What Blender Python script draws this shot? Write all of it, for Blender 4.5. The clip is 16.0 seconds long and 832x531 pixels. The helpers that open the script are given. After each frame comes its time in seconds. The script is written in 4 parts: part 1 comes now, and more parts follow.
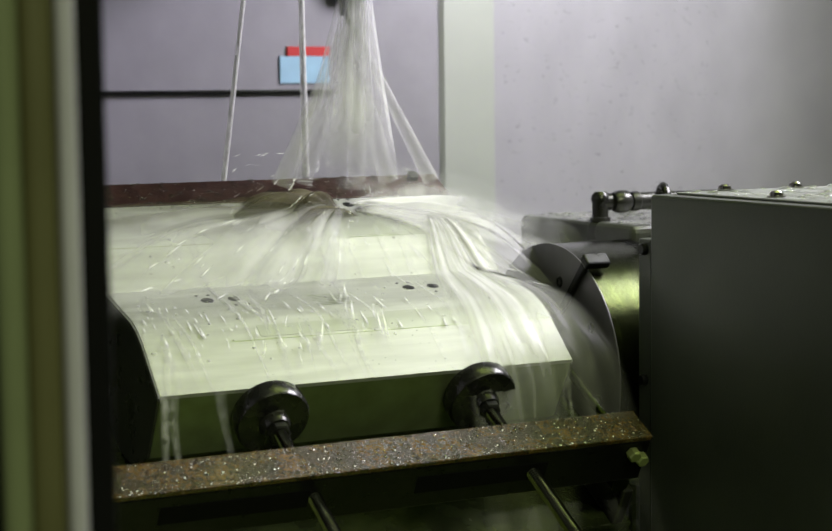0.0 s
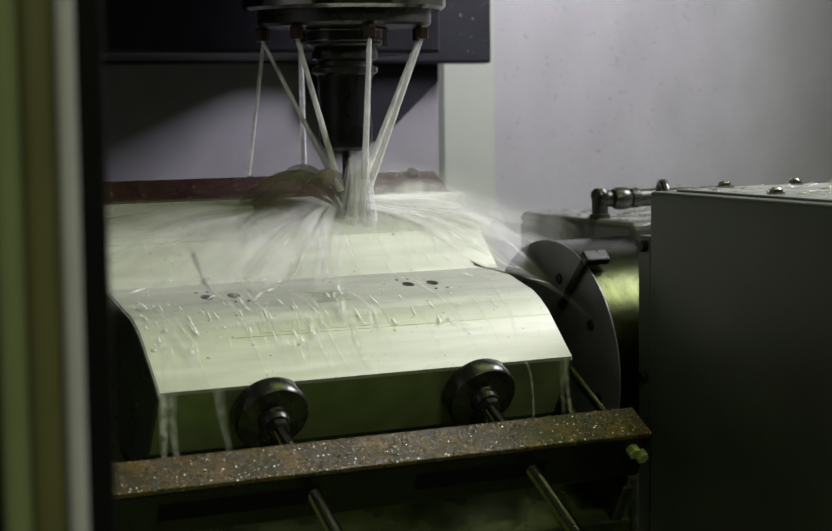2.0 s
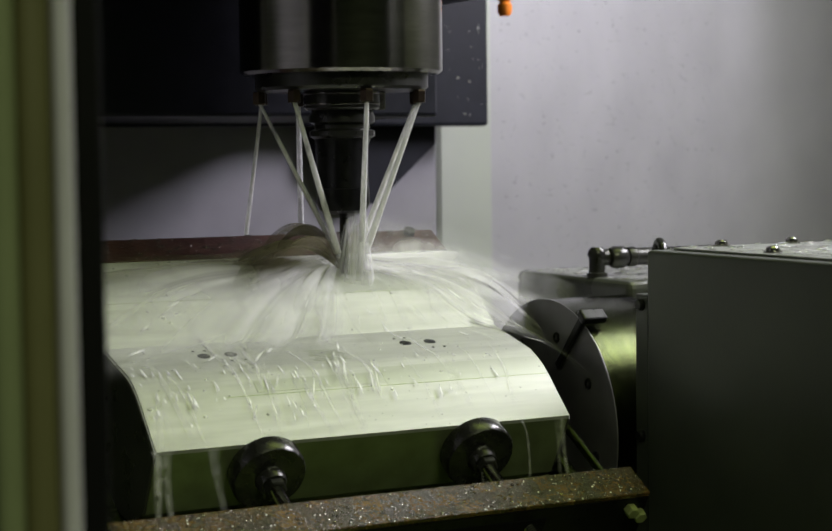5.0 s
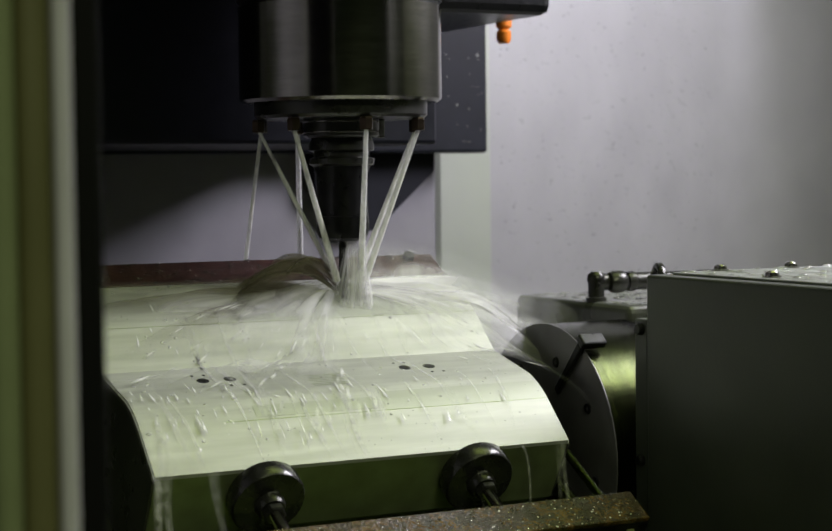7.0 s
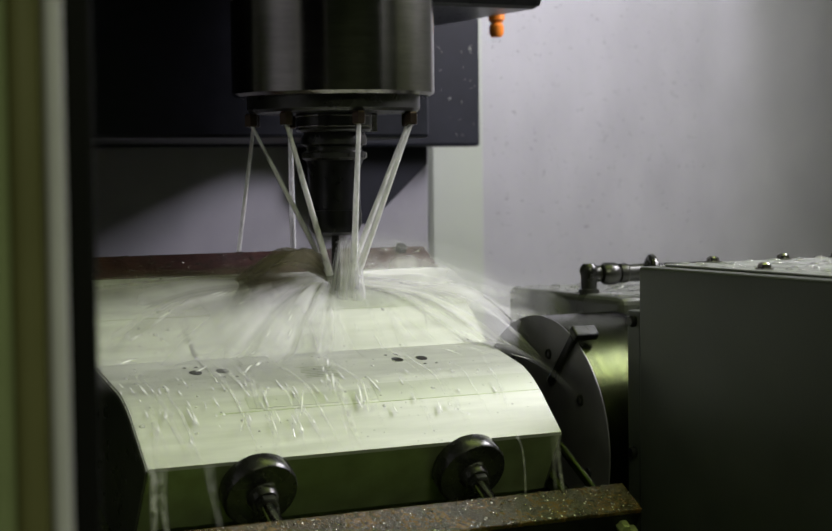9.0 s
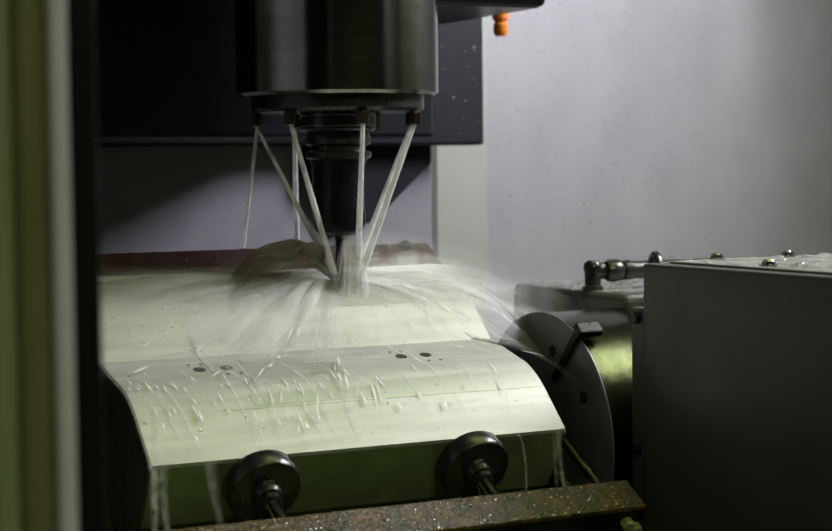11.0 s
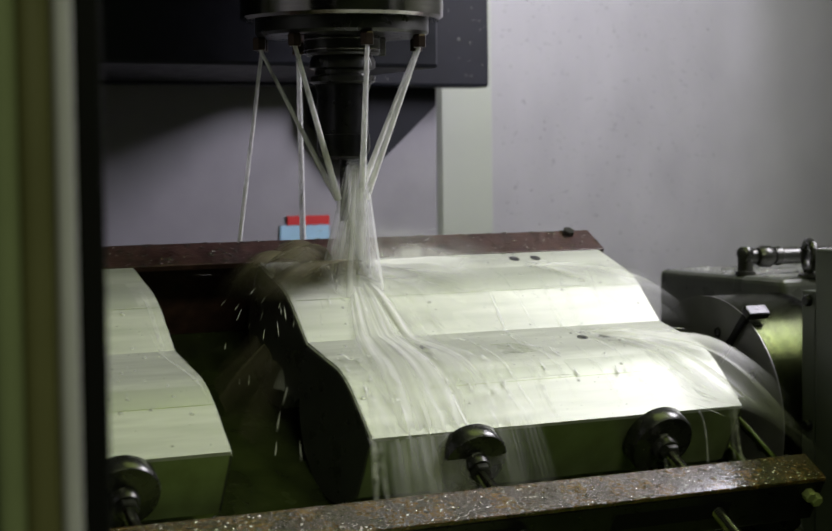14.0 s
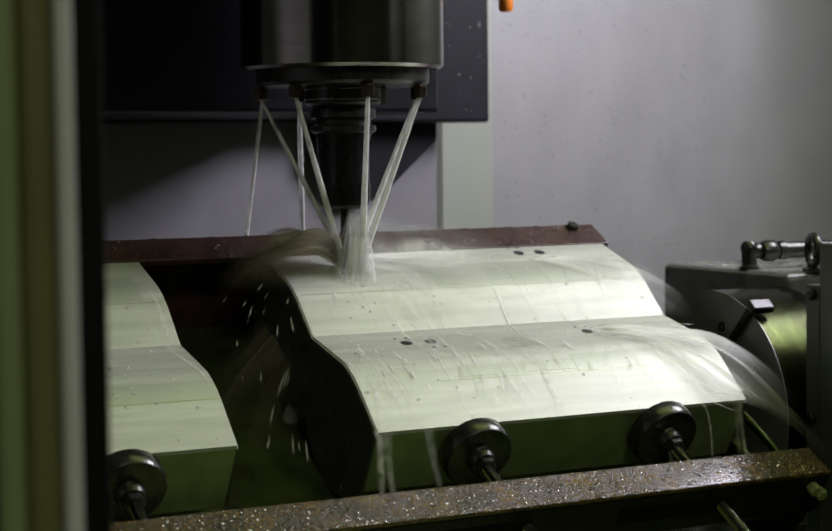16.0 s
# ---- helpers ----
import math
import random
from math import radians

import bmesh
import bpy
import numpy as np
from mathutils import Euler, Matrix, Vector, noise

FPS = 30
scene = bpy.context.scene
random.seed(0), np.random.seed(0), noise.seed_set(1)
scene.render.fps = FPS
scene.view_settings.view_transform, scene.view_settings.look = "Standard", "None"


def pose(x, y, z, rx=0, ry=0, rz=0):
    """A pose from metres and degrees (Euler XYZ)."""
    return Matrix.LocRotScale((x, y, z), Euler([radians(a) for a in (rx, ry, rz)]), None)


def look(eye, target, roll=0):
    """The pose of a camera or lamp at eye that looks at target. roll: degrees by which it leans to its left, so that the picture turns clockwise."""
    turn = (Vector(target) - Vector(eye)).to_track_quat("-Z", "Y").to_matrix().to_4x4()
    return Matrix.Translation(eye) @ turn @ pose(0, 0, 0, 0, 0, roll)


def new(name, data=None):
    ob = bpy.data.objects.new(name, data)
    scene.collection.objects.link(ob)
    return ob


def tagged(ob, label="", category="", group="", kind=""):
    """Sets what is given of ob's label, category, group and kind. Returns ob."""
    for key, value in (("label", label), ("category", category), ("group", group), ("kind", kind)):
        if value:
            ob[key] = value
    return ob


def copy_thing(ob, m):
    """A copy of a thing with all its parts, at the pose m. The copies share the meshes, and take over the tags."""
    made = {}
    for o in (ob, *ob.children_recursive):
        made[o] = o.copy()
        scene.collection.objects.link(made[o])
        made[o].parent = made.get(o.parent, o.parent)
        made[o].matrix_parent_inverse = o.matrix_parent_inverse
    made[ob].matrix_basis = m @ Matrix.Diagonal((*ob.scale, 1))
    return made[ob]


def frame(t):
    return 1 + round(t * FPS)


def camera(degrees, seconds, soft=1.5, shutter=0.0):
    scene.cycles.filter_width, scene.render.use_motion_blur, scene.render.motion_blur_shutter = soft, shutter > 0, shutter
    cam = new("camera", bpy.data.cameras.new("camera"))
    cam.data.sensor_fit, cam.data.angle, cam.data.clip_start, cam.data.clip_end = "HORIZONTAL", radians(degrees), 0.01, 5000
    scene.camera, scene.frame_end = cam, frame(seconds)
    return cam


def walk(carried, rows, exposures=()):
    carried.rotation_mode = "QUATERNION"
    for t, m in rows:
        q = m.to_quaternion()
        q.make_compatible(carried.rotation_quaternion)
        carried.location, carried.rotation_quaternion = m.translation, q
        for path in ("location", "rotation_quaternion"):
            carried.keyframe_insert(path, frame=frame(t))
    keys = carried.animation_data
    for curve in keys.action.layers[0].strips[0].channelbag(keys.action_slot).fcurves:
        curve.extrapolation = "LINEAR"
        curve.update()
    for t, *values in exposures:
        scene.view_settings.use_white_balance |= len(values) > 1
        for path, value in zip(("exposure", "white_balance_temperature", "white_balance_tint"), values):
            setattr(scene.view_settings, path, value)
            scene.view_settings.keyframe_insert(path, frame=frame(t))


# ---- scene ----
cam = camera(26.55, 16.0, shutter=0.5)

# ---------------------------------------------------------------- camera
EYE = (-0.7084, -1.5451, 0.0288)


cam.data.dof.use_dof = True
cam.data.dof.focus_distance = 1.64
cam.data.dof.aperture_fstop = 8.0


def aim(yaw, pitch):
    return pose(*EYE, 90 + pitch, 0, -yaw) @ pose(0, 0, 0, 0, 0, -0.70)


EXPOSURES = ((0.0, 0.36), (0.5, 0.18), (1.2, 0.0), (13.2, 0.0), (14.2, -0.22), (15.0, -0.34), (16.0, -0.34))
walk(cam, [(t, aim(y, p)) for t, y, p in (
    (0.0, 26.84, -5.335), (0.5, 26.87, -5.362), (1.0, 26.875, -5.38), (1.5, 26.86, -5.417), (2.0, 26.85, -5.44),
    (2.5, 26.85, -5.464), (3.0, 26.865, -5.426), (3.5, 26.892, -5.297), (4.0, 26.923, -4.798), (4.5, 26.955, -4.127),
    (5.0, 26.965, -3.534), (5.5, 26.96, -3.1), (6.2, 26.97, -2.80), (7.0, 27.0, -2.735), (7.5, 27.05, -2.765), (8.0, 27.15, -2.865),
    (8.5, 27.23, -2.952), (9.0, 27.235, -3.0), (10.0, 27.17, -3.06), (11.5, 27.08, -3.122), (12.0, 27.05, -3.15),
    (12.5, 27.0, -3.2), (13.0, 26.96, -3.245), (14.0, 26.93, -3.35), (14.5, 26.94, -3.43), (15.0, 26.94, -3.51),
    (15.5, 26.93, -3.53), (16.0, 26.93, -3.53))], EXPOSURES)

# ---------------------------------------------------------------- light
world = bpy.data.worlds.new("world")
scene.world = world
world.use_nodes = True
world.node_tree.nodes["Background"].inputs["Color"].default_value = (0.54, 0.62, 0.46, 1)
world.node_tree.nodes["Background"].inputs["Strength"].default_value = 0.07


def area(name, eye, target, sx, sy, watts, colour):
    data = bpy.data.lights.new(name, "AREA")
    data.shape, data.size, data.size_y, data.energy, data.color = "RECTANGLE", sx, sy, watts, colour
    ob = new(name, data)
    ob.matrix_world = look(eye, target)
    return ob


area("work_lamp", (1.01, -0.16, 0.62), (-0.50, 0.16, 0.12), 0.48, 0.40, 19.5, (0.92, 0.88, 1.0))
area("ceiling_lamp", (0.55, -0.31, 1.04), (0.55, -0.31, 0), 0.98, 0.80, 4.4, (0.78, 1.0, 0.17))
area("workshop_lamp", (-0.35, -3.2, 1.9), (0.0, -0.2, -0.1), 1.2, 0.3, 30, (0.93, 1.0, 0.62))


# ---------------------------------------------------------------- materials
def mat(name, colour, rough=0.5, metal=0.0, var=0.25, scale=30.0, bump=0.0, bump_scale=200.0, colour2=None, aniso=None, rough_var=0.15, coat=0.0):
    m = bpy.data.materials.new(name)
    m.use_nodes = True
    nt = m.node_tree
    b = nt.nodes["Principled BSDF"]
    b.inputs["Metallic"].default_value = metal
    b.inputs["Coat Weight"].default_value = coat
    b.inputs["Coat Roughness"].default_value = 0.12
    tc = nt.nodes.new("ShaderNodeTexCoord")
    mp = nt.nodes.new("ShaderNodeMapping")
    nt.links.new(tc.outputs["Object"], mp.inputs["Vector"])
    if aniso:
        mp.inputs["Scale"].default_value = aniso
    n1 = nt.nodes.new("ShaderNodeTexNoise")
    n1.inputs["Scale"].default_value, n1.inputs["Detail"].default_value = scale, 6
    nt.links.new(mp.outputs["Vector"], n1.inputs["Vector"])
    n2 = nt.nodes.new("ShaderNodeTexNoise")
    n2.inputs["Scale"].default_value, n2.inputs["Detail"].default_value = scale * 0.17, 3
    nt.links.new(mp.outputs["Vector"], n2.inputs["Vector"])
    mixv = nt.nodes.new("ShaderNodeMath")
    mixv.operation = "MULTIPLY"
    nt.links.new(n1.outputs["Fac"], mixv.inputs[0])
    nt.links.new(n2.outputs["Fac"], mixv.inputs[1])
    ramp = nt.nodes.new("ShaderNodeValToRGB")
    ramp.color_ramp.elements[0].position, ramp.color_ramp.elements[1].position = 0.12, 0.42
    lo = colour2 or [c * (1 - var) for c in colour]
    hi = colour if colour2 else [min(1, c * (1 + var * 0.6)) for c in colour]
    ramp.color_ramp.elements[0].color = (*lo, 1)
    ramp.color_ramp.elements[1].color = (*hi, 1)
    nt.links.new(mixv.outputs[0], ramp.inputs["Fac"])
    nt.links.new(ramp.outputs["Color"], b.inputs["Base Color"])
    rr = nt.nodes.new("ShaderNodeMapRange")
    rr.inputs["To Min"].default_value = max(0.03, rough - rough_var)
    rr.inputs["To Max"].default_value = min(1, rough + rough_var)
    nt.links.new(n1.outputs["Fac"], rr.inputs["Value"])
    nt.links.new(rr.outputs["Result"], b.inputs["Roughness"])
    if bump:
        nb = nt.nodes.new("ShaderNodeTexNoise")
        nb.inputs["Scale"].default_value, nb.inputs["Detail"].default_value = bump_scale, 4
        nt.links.new(mp.outputs["Vector"], nb.inputs["Vector"])
        bp = nt.nodes.new("ShaderNodeBump")
        bp.inputs["Strength"].default_value, bp.inputs["Distance"].default_value = bump, 0.002
        nt.links.new(nb.outputs["Fac"], bp.inputs["Height"])
        nt.links.new(bp.outputs["Normal"], b.inputs["Normal"])
    return m


def water_mat(name, colour, alpha, rough=0.25, scale=60.0, stretch=(1, 1, 1), lo=0.35, hi=0.7, emit=0.0):
    """Aerated coolant: a soft, partly clear surface broken by streaks."""
    m = bpy.data.materials.new(name)
    m.use_nodes = True
    nt = m.node_tree
    b = nt.nodes["Principled BSDF"]
    b.inputs["Base Color"].default_value = (*colour, 1)
    b.inputs["Roughness"].default_value = rough
    b.inputs["Specular IOR Level"].default_value = 0.5
    tc = nt.nodes.new("ShaderNodeTexCoord")
    mp = nt.nodes.new("ShaderNodeMapping")
    mp.inputs["Scale"].default_value = stretch
    nt.links.new(tc.outputs["Object"], mp.inputs["Vector"])
    n = nt.nodes.new("ShaderNodeTexNoise")
    n.inputs["Scale"].default_value, n.inputs["Detail"].default_value = scale, 5
    nt.links.new(mp.outputs["Vector"], n.inputs["Vector"])
    r = nt.nodes.new("ShaderNodeMapRange")
    r.inputs["From Min"].default_value, r.inputs["From Max"].default_value = lo, hi
    r.inputs["To Min"].default_value, r.inputs["To Max"].default_value = 0.0, alpha
    nt.links.new(n.outputs["Fac"], r.inputs["Value"])
    tr = nt.nodes.new("ShaderNodeBsdfTranslucent")
    tr.inputs["Color"].default_value = (*colour, 1)
    body = nt.nodes.new("ShaderNodeMixShader")
    body.inputs["Fac"].default_value = 0.2
    nt.links.new(b.outputs["BSDF"], body.inputs[1])
    nt.links.new(tr.outputs["BSDF"], body.inputs[2])
    clear = nt.nodes.new("ShaderNodeBsdfTransparent")
    cover = nt.nodes.new("ShaderNodeMixShader")
    cover.name = "cover"
    nt.links.new(r.outputs["Result"], cover.inputs["Fac"])
    nt.links.new(clear.outputs["BSDF"], cover.inputs[1])
    nt.links.new(body.outputs["Shader"], cover.inputs[2])
    nt.links.new(cover.outputs["Shader"], nt.nodes["Material Output"].inputs["Surface"])
    return m


M_wall = mat("brushed_stainless", (0.42, 0.41, 0.44), 0.55, 0.15, 0.12, 14, 0.08, 120, aniso=(1, 1, 0.6), rough_var=0.06)
# wall steel tinted green for the light that the strip reflects
M_trim = mat("green_lit_bent_stainless", (0.44, 0.465, 0.41), 0.50, 0.15, 0.08, 14, 0.05, 120)
M_cover = mat("way_cover_steel", (0.31, 0.30, 0.325), 0.5, 0.2, 0.12, 20, 0.06, 160, rough_var=0.06)
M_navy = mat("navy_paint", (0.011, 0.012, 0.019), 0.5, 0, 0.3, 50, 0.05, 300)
M_navy.node_tree.nodes["Principled BSDF"].inputs["Specular IOR Level"].default_value = 0.22
M_black = mat("black_oxide", (0.012, 0.012, 0.013), 0.32, 0.6, 0.4, 120)
M_rubber = mat("black_rubber", (0.004, 0.004, 0.0045), 0.75, 0, 0.3, 60)
M_rubber.node_tree.nodes["Principled BSDF"].inputs["Specular IOR Level"].default_value = 0.15
M_chrome = mat("ground_steel", (0.28, 0.27, 0.25), 0.16, 1.0, 0.15, 40, aniso=(1, 1, 8), rough_var=0.06)
M_piece = mat("milled_aluminium", (0.55, 0.56, 0.52), 0.58, 0.46, 0.24, 26, 0.06, 260, aniso=(0.4, 4, 4), rough_var=0.08)
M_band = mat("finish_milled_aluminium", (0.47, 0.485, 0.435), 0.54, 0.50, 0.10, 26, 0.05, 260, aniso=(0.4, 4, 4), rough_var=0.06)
M_chamfer = mat("bright_aluminium_chamfer", (0.85, 0.86, 0.84), 0.3, 0.4, 0.05, 60)
# ends of the aluminium blocks: their shade is put into this dark colour
M_end = mat("shaded_block_end", (0.075, 0.078, 0.065), 0.30, 0.4, 0.4, 40)
M_table = mat("wet_green_table", (0.28, 0.35, 0.10), 0.4, 0.1, 0.3, 14)
# same aluminium; colour holds the front face's green reflection and shade
M_pface = mat("green_shaded_sawn_aluminium", (0.31, 0.36, 0.20), 0.38, 0.7, 0.25, 40, 0.1, 200)
M_dark = mat("dark_steel", (0.060, 0.060, 0.055), 0.30, 0.7, 0.4, 40, 0.1, 200)
M_foot = mat("worn_turned_steel", (0.075, 0.075, 0.070), 0.26, 0.8, 0.45, 60, 0.12, 220)
M_rust = mat("rusty_steel", (0.125, 0.066, 0.014), 0.22, 0.1, 0.5, 200, 1.0, 330, colour2=(0.012, 0.010, 0.003), coat=0.7)
M_redbar = mat("red_brown_steel", (0.085, 0.040, 0.034), 0.4, 0.2, 0.5, 80, 0.4, 240, colour2=(0.03, 0.014, 0.014), coat=0.12)
M_grey = mat("grey_green_paint", (0.052, 0.060, 0.044), 0.42, 0, 0.28, 18, 0.08, 260)
M_cast = mat("cast_housing_paint", (0.24, 0.25, 0.24), 0.4, 0.1, 0.25, 30, 0.05, 200)
M_house = mat("wet_housing_paint", (0.085, 0.088, 0.08), 0.3, 0.1, 0.3, 30, 0.05, 200)
M_plate = mat("face_plate_steel", (0.125, 0.122, 0.125), 0.42, 0.5, 0.3, 30, 0.06, 200)
M_bright = mat("turned_steel", (0.032, 0.040, 0.011), 0.22, 1.0, 0.3, 60, 0.25, 120, aniso=(8, 1, 1), rough_var=0.06)
M_wetplate = mat("wet_green_brown_steel", (0.050, 0.064, 0.022), 0.22, 0.2, 0.5, 25, 0.3, 60, colour2=(0.010, 0.012, 0.006))
# nut steel with the green light that falls on it mixed into the colour
M_nut = mat("green_lit_nut", (0.55, 0.62, 0.26), 0.3, 0.7, 0.2, 60)
M_sump = mat("wet_green_sump_paint", (0.32, 0.42, 0.09), 0.35, 0.0, 0.4, 12)
M_room = mat("workshop_wall", (0.20, 0.23, 0.17), 0.8, 0, 0.15, 4)
M_frame = mat("olive_door_frame", (0.21, 0.24, 0.13), 0.4, 0.0, 0.12, 12)
M_olive = mat("dark_olive_door_skin", (0.118, 0.112, 0.046), 0.5, 0.0, 0.15, 12)
M_alu = mat("door_edge_aluminium", (0.60, 0.575, 0.66), 0.35, 0.1, 0.1, 12)
M_blue = mat("pale_blue_sticker", (0.38, 0.62, 0.80), 0.5, 0, 0.06, 60)
M_red = mat("red_sticker", (0.62, 0.03, 0.03), 0.5, 0, 0.1, 60)
M_orange = mat("orange_plastic", (0.80, 0.22, 0.02), 0.35, 0, 0.1, 60)
M_brass = mat("dull_brass", (0.07, 0.05, 0.035), 0.35, 0.9, 0.3, 80)
M_jet = water_mat("coolant_jet_water", (0.93, 0.93, 0.92), 0.95, 0.2, 90, (1, 1, 0.15), 0.15, 0.6)
M_spread = water_mat("spreading_coolant_jet", (0.93, 0.93, 0.92), 0.20, 0.3, 60, (1, 1, 0.2), 0.2, 0.6)
M_drop = bpy.data.materials.new("coolant_drops")
M_drop.use_nodes = True
pd = M_drop.node_tree.nodes["Principled BSDF"]
pd.inputs["Base Color"].default_value = (0.97, 0.97, 0.96, 1)
pd.inputs["Roughness"].default_value = 0.16
pd.inputs["Metallic"].default_value = 0.45
M_clear = bpy.data.materials.new("clear_standing_water")
M_clear.use_nodes = True
pc = M_clear.node_tree.nodes["Principled BSDF"]
pc.inputs["Base Color"].default_value = (0.95, 0.96, 0.94, 1)
pc.inputs["Roughness"].default_value = 0.04
pc.inputs["IOR"].default_value = 1.33
pc.inputs["Transmission Weight"].default_value = 0.97
pc.inputs["Specular IOR Level"].default_value = 0.8


M_puddle = bpy.data.materials.new("thin_standing_water")
M_puddle.use_nodes = True
pp = M_puddle.node_tree.nodes["Principled BSDF"]
pp.inputs["Base Color"].default_value = (0.75, 0.76, 0.74, 1)
pp.inputs["Roughness"].default_value = 0.06
pp.inputs["Alpha"].default_value = 0.35
pp.inputs["Specular IOR Level"].default_value = 1.0


# ---------------------------------------------------------------- mesh helpers
def box(bm, x0, x1, y0, y1, z0, z1, bev=0.0, seg=2):
    r = bmesh.ops.create_cube(bm, size=1, matrix=Matrix.Translation(((x0 + x1) / 2, (y0 + y1) / 2, (z0 + z1) / 2)) @ Matrix.Diagonal((x1 - x0, y1 - y0, z1 - z0, 1)))
    if bev:
        es = list({e for v in r["verts"] for e in v.link_edges})
        bmesh.ops.bevel(bm, geom=es, offset=bev, segments=seg, profile=0.5, affect="EDGES")
    return bm


def lathe(bm, prof, m=None, seg=48, smooth=True):
    """prof: (radius, height) along the local z axis, from one end to the other."""
    m = m or Matrix()
    rings = []
    for r, h in prof:
        rings.append([bm.verts.new(m @ Vector((r * math.cos(2 * math.pi * i / seg), r * math.sin(2 * math.pi * i / seg), h))) for i in range(seg)])
    for a, b in zip(rings, rings[1:]):
        for i in range(seg):
            f = bm.faces.new((a[i], a[(i + 1) % seg], b[(i + 1) % seg], b[i]))
            f.smooth = smooth
    bm.faces.new(rings[0][::-1])
    bm.faces.new(rings[-1])
    bmesh.ops.recalc_face_normals(bm, faces=bm.faces)
    return bm


def along(p, q):
    """A frame at p whose z axis points at q."""
    p, q = Vector(p), Vector(q)
    return Matrix.Translation(p) @ (q - p).to_track_quat("Z", "Y").to_matrix().to_4x4()


def rod(bm, p, q, r, r2=None, seg=16):
    return lathe(bm, [(r, 0), (r if r2 is None else r2, (Vector(q) - Vector(p)).length)], along(p, q), seg)


def thread(bm, p, q, r, pitch=0.0026, seg=14):
    """A threaded rod: rings of crests and roots."""
    n = (Vector(q) - Vector(p)).length
    prof, h = [(r * 0.8, 0)], 0.0
    while h + pitch < n:
        prof += [(r * 0.78, h + 0.1 * pitch), (r, h + 0.5 * pitch), (r, h + 0.62 * pitch)]
        h += pitch
    prof.append((r * 0.8, n))
    return lathe(bm, prof, along(p, q), seg)


def hexa(bm, m, r, h):
    return lathe(bm, [(r * 0.9, 0), (r, h * 0.1), (r, h * 0.85), (r * 0.86, h)], m, 6, smooth=False)


def prism(bm, prof, x0, x1):
    """A solid of the outline prof (y, z) drawn out along x."""
    a = [bm.verts.new((x0, y, z)) for y, z in prof]
    b = [bm.verts.new((x1, y, z)) for y, z in prof]
    n = len(prof)
    for i in range(n):
        bm.faces.new((a[i], a[(i + 1) % n], b[(i + 1) % n], b[i]))
    bm.faces.new(a[::-1])
    bm.faces.new(b)
    bmesh.ops.recalc_face_normals(bm, faces=bm.faces)
    return bm


def mesh_of(name, bm, material):
    for e in bm.edges:
        if len(e.link_faces) == 2 and e.calc_face_angle() > 0.6:
            e.smooth = False
    me = bpy.data.meshes.new(name)
    bm.to_mesh(me)
    bm.free()
    me.materials.append(material)
    return me


def part(name, bm, material, parent, label=""):
    ob = new(name, mesh_of(name, bm, material))
    ob.parent = parent
    return tagged(ob, label)


def thing(name, m, label, category, group="", kind=""):
    ob = new(name)
    ob.empty_display_size = 0.05
    ob.matrix_world = m
    return tagged(ob, label, category, group, kind)


def solid(name, bm, material, label, category="", group="", kind="", m=None):
    ob = new(name, mesh_of(name, bm, material))
    if m is not None:
        ob.matrix_world = m
    return tagged(ob, label, category, group, kind)


B = bmesh.new
MOVES = []          # (object, rest pose) carried by the machine table
HEAD = []           # (object, rest pose) carried by the spindle head

# ---------------------------------------------------------------- the machine's enclosure
WY = 0.70
solid("wall_back", box(B(), -1.5, 0.96, WY, WY + 0.05, -0.95, 1.05), M_wall, "brushed stainless steel rear wall of the machine enclosure", "wall", kind="structure")
RC = 0.14
bend = [(0.96 + RC * math.sin(radians(a)), WY - RC + RC * math.cos(radians(a))) for a in range(0, 91, 6)]
outer = [(0.96 + (RC + 0.05) * math.sin(radians(a)), WY - RC + (RC + 0.05) * math.cos(radians(a))) for a in range(90, -1, -6)]
plan = bend + [(0.96 + RC, -0.85), (1.01 + RC, -0.85)] + outer
bm = prism(B(), plan, -0.95, 1.05)
for f in bm.faces:
    f.smooth = len(f.verts) == 4
right = solid("wall_right", bm, M_wall, "stainless steel side wall with a rounded rear corner", "wall", kind="structure")
right.data.transform(Matrix(((0, 1, 0, 0), (0, 0, 1, 0), (1, 0, 0, 0), (0, 0, 0, 1))))
solid("wall_left", box(B(), -1.55, -1.5, -0.85, WY + 0.05, -0.95, 1.05), M_wall, "stainless steel side wall of the machine enclosure", "wall", kind="structure")
solid("ceiling", box(B(), -1.55, 1.295, -0.85, WY + 0.05, 1.05, 1.09), M_cast, "painted sheet-metal roof of the machine enclosure", "ceiling", kind="structure")
solid("floor", box(B(), -1.55, 1.295, -0.85, WY + 0.05, -0.99, -0.95), M_sump, "wet green painted sheet-metal sump floor of the machine", "floor", kind="structure")
trim = solid("trim", prism(B(), [(WY - 0.001, 0.468), (WY - 0.006, 0.474), (WY - 0.004, 0.556), (WY - 0.001, 0.558)], -0.95, 1.05), M_trim, "bent stainless cover strip on the rear wall, green reflected light in its colour", "trim", kind="structure")
trim.data.transform(Matrix(((0, 0, 1, 0), (0, 1, 0, 0), (1, 0, 0, 0), (0, 0, 0, 1))))

# front: sill, header and closed right part; the left door is slid half open
solid("wall_front_1", box(B(), -1.55, 1.295, -0.90, -0.85, -0.99, -0.55), M_grey, "grey-green painted front panel under the door opening", "wall", kind="structure")
solid("wall_front_2", box(B(), -1.55, 1.295, -0.90, -0.85, 0.62, 1.09), M_grey, "grey-green painted front panel above the door opening", "wall", kind="structure")
solid("wall_front_3", box(B(), 0.55, 1.295, -0.90, -0.85, -0.55, 0.62), M_grey, "grey-green painted front panel beside the door opening", "wall", kind="structure")

# the workshop round the camera
solid("ground", box(B(), -6, 6, -6, 3, -1.15, -1.0), M_room, "dull greenish concrete workshop floor", "floor", kind="structure")
solid("backdrop", box(B(), -6, 6, -4.2, -4.0, -1.0, 3.0), M_room, "plain greenish workshop wall behind the camera", "wall", kind="structure")

